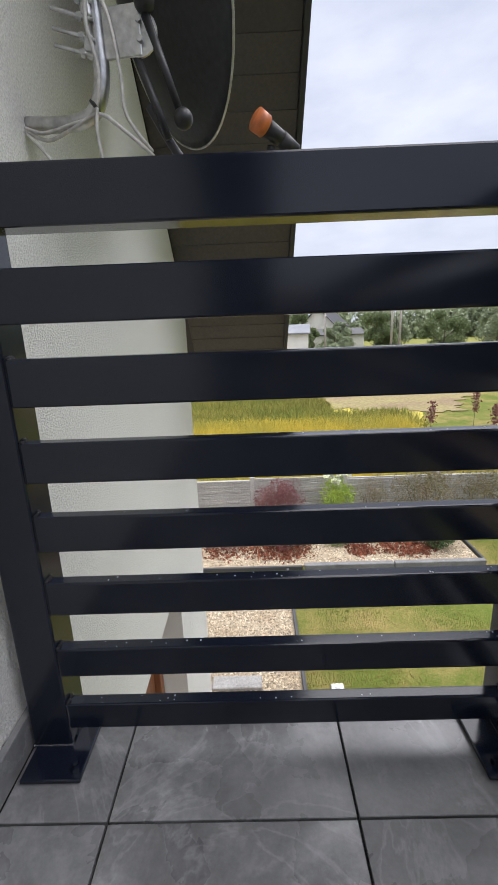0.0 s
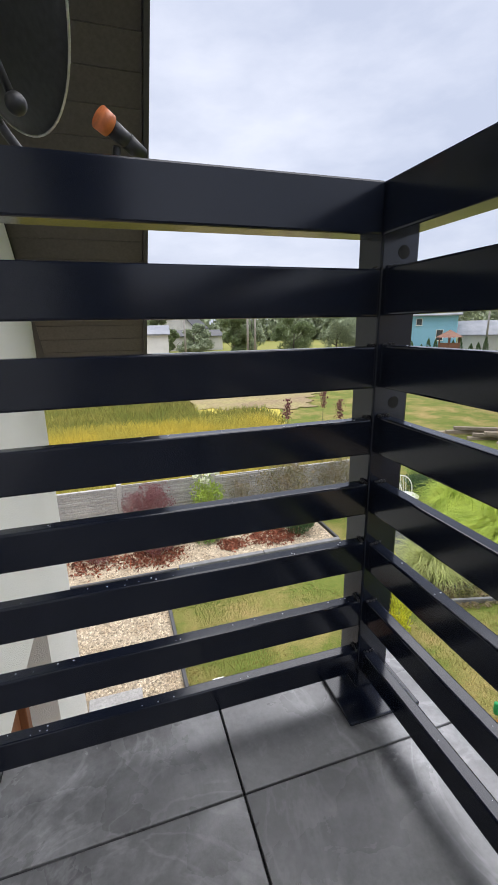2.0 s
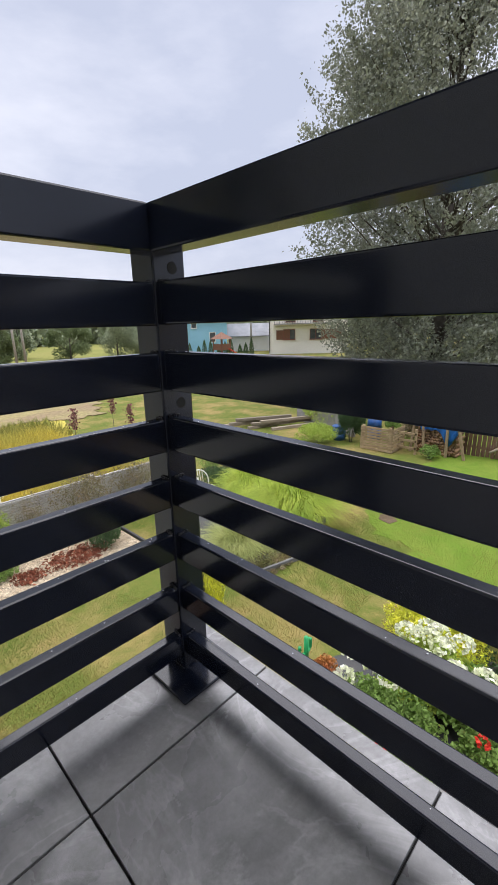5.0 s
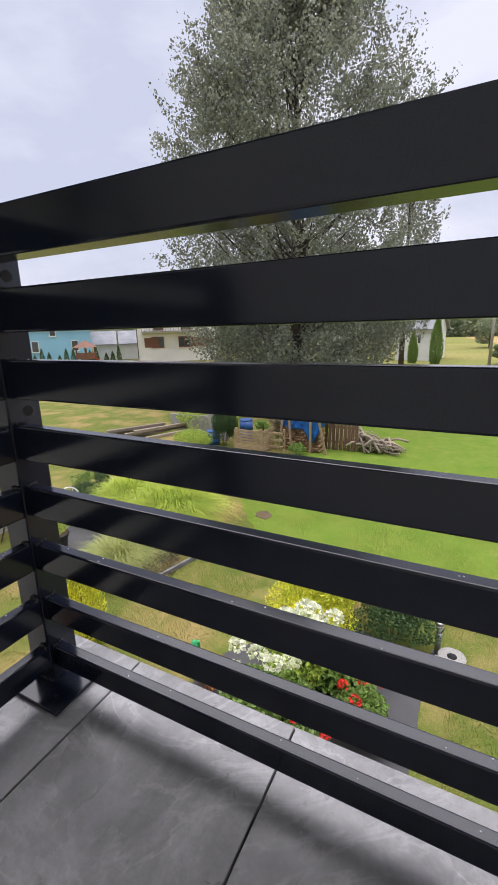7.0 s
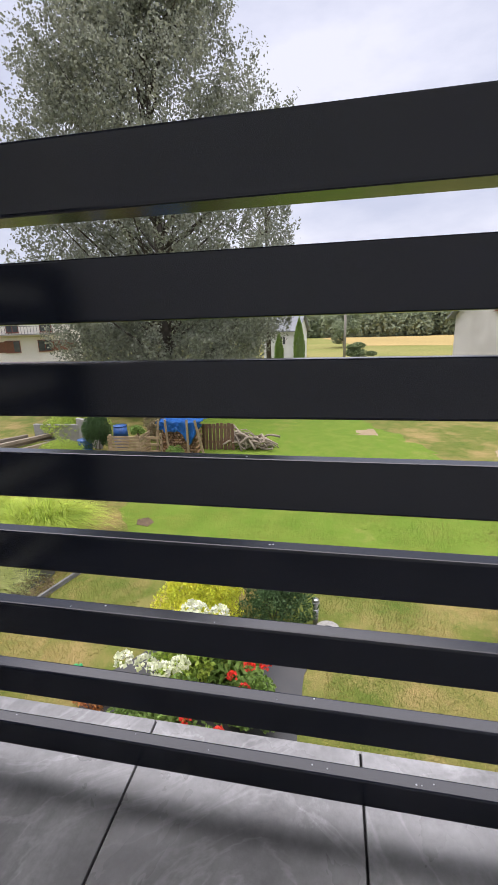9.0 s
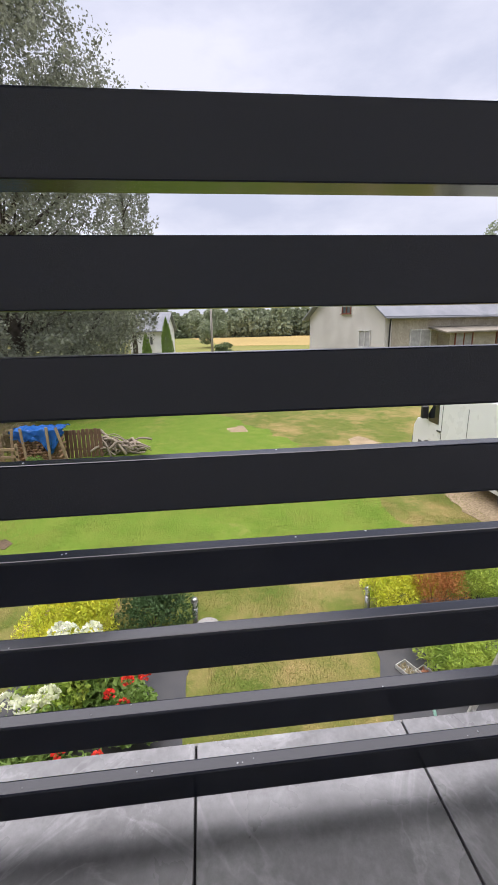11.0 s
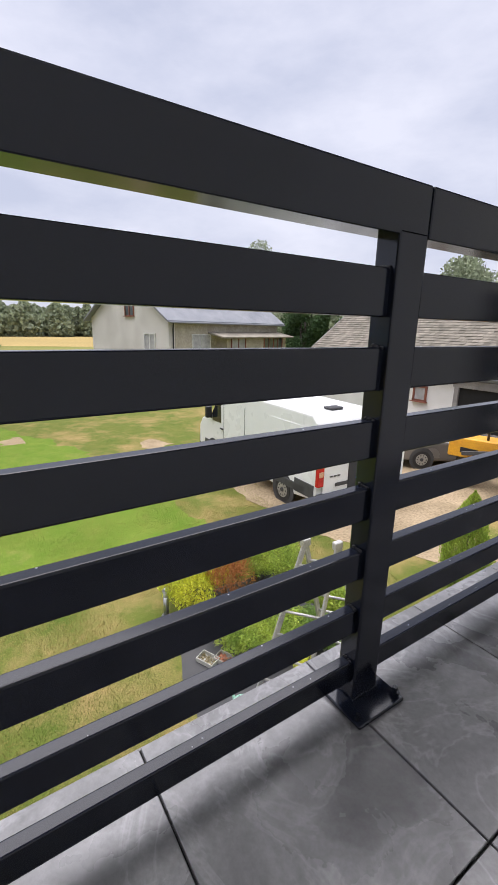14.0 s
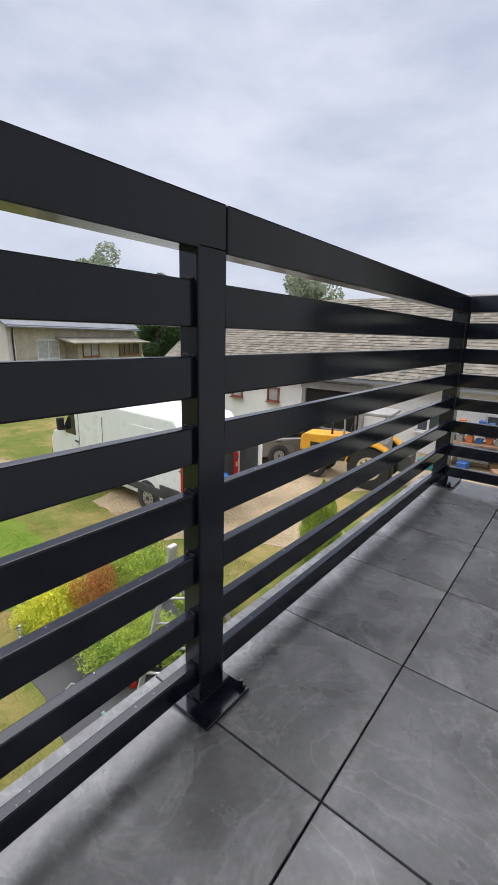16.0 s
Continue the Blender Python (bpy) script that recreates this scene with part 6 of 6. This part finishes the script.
gh = gabled("garage_house", "grey-roofed bungalow with carport", (0, 0, 0), 0, 8, 7, 2.6, 4.4, M_whiteplaster, M_sheetroof, 0.5)
gh.matrix_basis = pose(50.5, 53.5, G, 0, 0, -40)
ph_ = gabled("small_house", "pale house with slate-grey roof", (0, 0, 0), 0, 4.6, 6, 3.9, 6.0, M_whiteplaster, M_sheetroof, 0.4)
ph_.matrix_basis = pose(57.5, 8.2, G, 0, 0, -98)
window(ph_, 2.6, 2.6, 0.8, 1.0, M_winframe)
rh = gabled("far_house", "far white gabled house with grey roof", (0, 0, 0), 0, 9, 8, 4.2, 8.0, M_plaster, M_roofdark, 0.4)
rh.matrix_basis = pose(17.0, 92.0, G, 0, 0, 62)
rh2 = gabled("far_barn", "long low grey far outbuilding", (0, 0, 0), 0, 13, 6, 2.6, 3.6, M_plaster, M_roofdark, 0.3, "barn")
rh2.matrix_basis = pose(7.5, 82.0, G, 0, 0, 2)
rh3 = gabled("far_shed", "pale far shed near the field", (0, 0, 0), 0, 4, 4, 3.6, 4.4, M_whiteplaster, M_sheetroof, 0.2, "shed")
rh3.matrix_basis = pose(1.4, 46.0, G, 0, 0, -6)
# wooden play frame with red slide
pf = thing("play_frame", "red-brown wooden play tower with slide", "playground", (39.5, 43.5, G))
for x in (-0.8, 0.8):
    for y in (-0.8, 0.8):
        boxed("tower_post", (x, y, 1.3), (0.12, 0.12, 2.6), M_brownclad, pf)
boxed("deck", (0, 0, 1.2), (1.8, 1.8, 0.1), M_brownclad, pf)
boxed("deck_rail", (0, -0.8, 1.6), (1.8, 0.06, 0.7), M_brownclad, pf)
boxed("deck_rail", (-0.8, 0, 1.6), (0.06, 1.8, 0.7), M_brownclad, pf)
bm = bmesh.new()
f = bmesh.ops.create_cone(bm, cap_ends=True, segments=4, radius1=1.6, radius2=0.02, depth=0.9)
bmesh.ops.rotate(bm, matrix=Matrix.Rotation(radians(45), 3, "Z"), verts=bm.verts)
bmesh.ops.translate(bm, vec=(0, 0, 3.05), verts=bm.verts)
part("tower_roof", bm, M_brownclad, pf)
bm = bmesh.new()
box(bm, (1.4, -1.4, 0.65), (2.6, 0.55, 0.08), 0.02, Matrix.Rotation(radians(-45), 4, "Z") @ Matrix.Rotation(radians(32), 4, "Y"))
part("slide", bm, M_petal_red, pf)

# ---- trees ----
def poplar(name, label, base, seed, boughs=130, sprays=2250, per=95):
    """A tall tree: rising limbs that carry boughs of loose leaf sprays."""
    t = thing(name, label, "tree", base)
    r = np.random.default_rng(seed)
    prof_z = [0.6, 3.0, 6.0, 9.0, 13.5, 17.0, 20.0, 23.0]
    prof_r = [4.3, 5.3, 6.4, 6.8, 6.3, 5.0, 3.4, 0.6]
    bz = r.uniform(0.9, 22.3, boughs)
    ba = np.arange(boughs) * 2.39996 + r.uniform(-0.5, 0.5, boughs)
    br_ = np.interp(bz, prof_z, prof_r) * r.uniform(0.3, 0.98, boughs) ** 0.6
    cen = np.stack([br_ * np.cos(ba), br_ * np.sin(ba), bz], 1)
    bm = bmesh.new()
    cyl(bm, (0, 0, -0.1), (0.15, 0.1, 10), 0.42, 0.24, 10)
    cyl(bm, (0.15, 0.1, 10), (0, 0, 21.5), 0.24, 0.03, 8)
    for k in range(boughs):
        c = Vector(cen[k])
        p0 = Vector((0.1, 0.05, max(0.6, c.z - 0.75 * br_[k] - 0.3)))
        p1 = p0.lerp(c, 0.55) - Vector((0, 0, 0.05 * br_[k]))
        cyl(bm, p0, p1, 0.085, 0.05, 6)
        cyl(bm, p1, c, 0.05, 0.012, 5)
    part("trunk", bm, M_bark, t, smooth=True)
    k = r.integers(0, boughs, sprays)
    spread = r.normal(size=(sprays, 3)) * np.array([1.35, 1.35, 1.1])
    mid = cen[k] + spread
    mid[:, 2] = np.clip(mid[:, 2], 0.5, 23.2)
    lim = np.interp(mid[:, 2], prof_z, prof_r) * r.uniform(0.9, 1.12, sprays)
    d = np.linalg.norm(mid[:, :2], axis=1)
    mid[:, :2] *= np.minimum(1, lim / d)[:, None]
    way = np.concatenate([mid[:, :2] / (np.linalg.norm(mid[:, :2], axis=1)[:, None] + 0.5), np.full((sprays, 1), 0.75)], 1)
    way += r.normal(size=(sprays, 3)) * 0.3
    u = r.uniform(-0.8, 0.9, (sprays, per, 1))
    wid = r.uniform(0.12, 0.34, (sprays, 1, 1)) * (1.05 - 0.55 * np.abs(u))
    pos = mid[:, None] + way[:, None] * u * r.uniform(0.6, 1.2, (sprays, 1, 1)) + r.normal(size=(sprays, per, 3)) * wid
    pos = pos.reshape(-1, 3)
    pos[:, 2] = np.maximum(pos[:, 2], 0.15)
    leaves("crown", pos, 0.15, M_leaf_tree, t, seed=seed, aspect=0.72)
    return t


poplar("silver_poplar", "large grey-green poplar with airy crown", (24.0, 8.7, G), 90)
crown_tree("slender_tree", "slender tall tree behind the poplar", (39.0, 4.8, G), 22.0, 2.6, 3.0, 12000, 0.20, M_leaf_tree, 97, 0.25, 20, 10)
conifer("columnar_thuja", "dark green columnar thuja by the far house", (52.5, 3.1, G), 0.62, 5.4, 3000, 0.3, M_leaf_green, 92, group="far thujas")
conifer("columnar_thuja", "smaller dark green thuja by the far house", (53.0, 5.6, G), 0.5, 3.7, 2200, 0.3, M_leaf_green, 93, group="far thujas")
for k in range(15):
    conifer("hedge_thuja", "young dark thuja in a hedge row", (34.0 + k * 0.75, 51.0 - k * 0.62 + (k % 3) * 0.2, G), 0.33, 2.1 + 0.5 * math.sin(k * 1.9), 420, 0.26, M_leaf_dark, 200 + k, group="hedge thujas")
for k, (x, y, h, r, m_l) in enumerate(((17.0, 62, 6.2, 3.4, M_leaf_orchard), (27.5, 64, 6.0, 4.2, M_leaf_orchard), (33, 60, 6.6, 4.4, M_leaf_haze), (5.5, 58, 6.5, 2.4, M_leaf_orchard), (23, 72, 7.0, 3.4, M_leaf_haze), (38, 62, 6.0, 3.6, M_leaf_orchard), (12.5, 70, 4.0, 3.0, M_leaf_haze), (9.0, 76, 4.6, 3.0, M_leaf_orchard), (15.5, 80, 5.2, 3.0, M_leaf_haze), (42, 66, 7, 4, M_leaf_haze))):
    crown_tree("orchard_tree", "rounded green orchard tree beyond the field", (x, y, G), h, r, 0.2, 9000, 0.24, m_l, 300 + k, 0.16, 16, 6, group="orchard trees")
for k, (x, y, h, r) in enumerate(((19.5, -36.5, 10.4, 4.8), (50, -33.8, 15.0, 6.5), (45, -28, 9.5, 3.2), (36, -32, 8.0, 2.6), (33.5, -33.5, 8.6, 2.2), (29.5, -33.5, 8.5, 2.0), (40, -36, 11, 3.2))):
    crown_tree("backyard_tree", "tall dark tree behind the farm roofs", (x, y, G), h, r, 1.5, 15000, 0.26, M_leaf_haze if k < 2 else M_leaf_dark, 320 + k, 0.2, 18, 8, group="backyard trees")
crown_tree("roadside_bush", "round bush at the meadow edge", (52.5, -3.8, G), 2.2, 2.4, 0.0, 6000, 0.18, M_leaf_orchard, 340, 0.1, 10, 4)
crown_tree("roadside_tree", "round pale green tree at the meadow", (88, -3, G), 8.0, 5.0, 0.0, 12000, 0.32, M_leaf_haze, 341, 0.25, 14, 6)
crown_tree("far_bush_tree", "distant trees over the roofs", (75, 84, G), 13, 9, 1.0, 3000, 0.9, M_leaf_haze, 342, 0.3, 14, 6)


def wood(name, a, b, depth, h, n, seed, material):
    r = np.random.default_rng(seed)
    a, b = np.array(a, float), np.array(b, float)
    L = np.linalg.norm(b - a)
    k = int(L / 1.1)
    c = a + (b - a) * r.uniform(0, 1, (k, 1)) + r.uniform(-depth / 2, depth / 2, (k, 2))
    hh = h * r.uniform(0.65, 1.1, k)
    rad = h * r.uniform(0.22, 0.38, k)
    i = r.integers(0, k, n)
    w = r.normal(size=(n, 3))
    w /= np.linalg.norm(w, axis=1)[:, None]
    z = r.uniform(0.02, 1, n)
    pos = np.zeros((n, 3))
    pos[:, :2] = c[i] + w[:, :2] * (rad[i] * np.sin(np.clip(z * 0.85 + 0.15, 0, 1) * math.pi) ** 0.5)[:, None]
    pos[:, 2] = G + z * hh[i]
    tagged(leaves(name, pos, h * 0.11, material, seed=seed, aspect=0.8), "dense distant mixed woodland edge", "woodland", kind="stuff")


wood("far_woods", (170, 40), (165, -60), 16, 11, 70000, 400, M_leaf_haze)
wood("far_woods", (165, -60), (90, -130), 16, 13, 24000, 401, M_leaf_haze)
wood("far_woods", (170, 40), (110, 130), 16, 10, 20000, 402, M_leaf_haze)
wood("far_woods", (110, 120), (-70, 130), 18, 11, 36000, 403, M_leaf_haze)

# utility poles and a wire
M_pole = mat("pole_concrete", (0.34, 0.32, 0.29), (0.28, 0.26, 0.23), rough=0.9, scale=4)
for k, (x, y, h) in enumerate(((49.5, -2.2, 7.5), (17.5, 56.5, 8.0), (18.9, 57.5, 8.0), (9.5, 60, 6.0), (52, 50, 8.0))):
    t = thing("utility_pole", "slim grey concrete utility pole", "utility pole", (x, y, G), "utility poles")
    rod("pole", (0, 0, 0), (0, 0, h), 0.16, M_pole, t, r1=0.11)
    boxed("crossarm", (0, 0, h - 0.5), (0.1, 1.2, 0.1), M_pole, t)
    for s in (-0.5, 0.5):
        rod("insulator", (0, s, h - 0.45), (0, s, h - 0.25), 0.04, M_white, t, n=8)
tagged(tube("overhead_wire", [(-1.2, -1.6, 4.9), (8, 1.0, 7.2), (22, 5.0, 11.5)], 0.006, M_plastic, n=5), "thin black overhead wire", "cable")
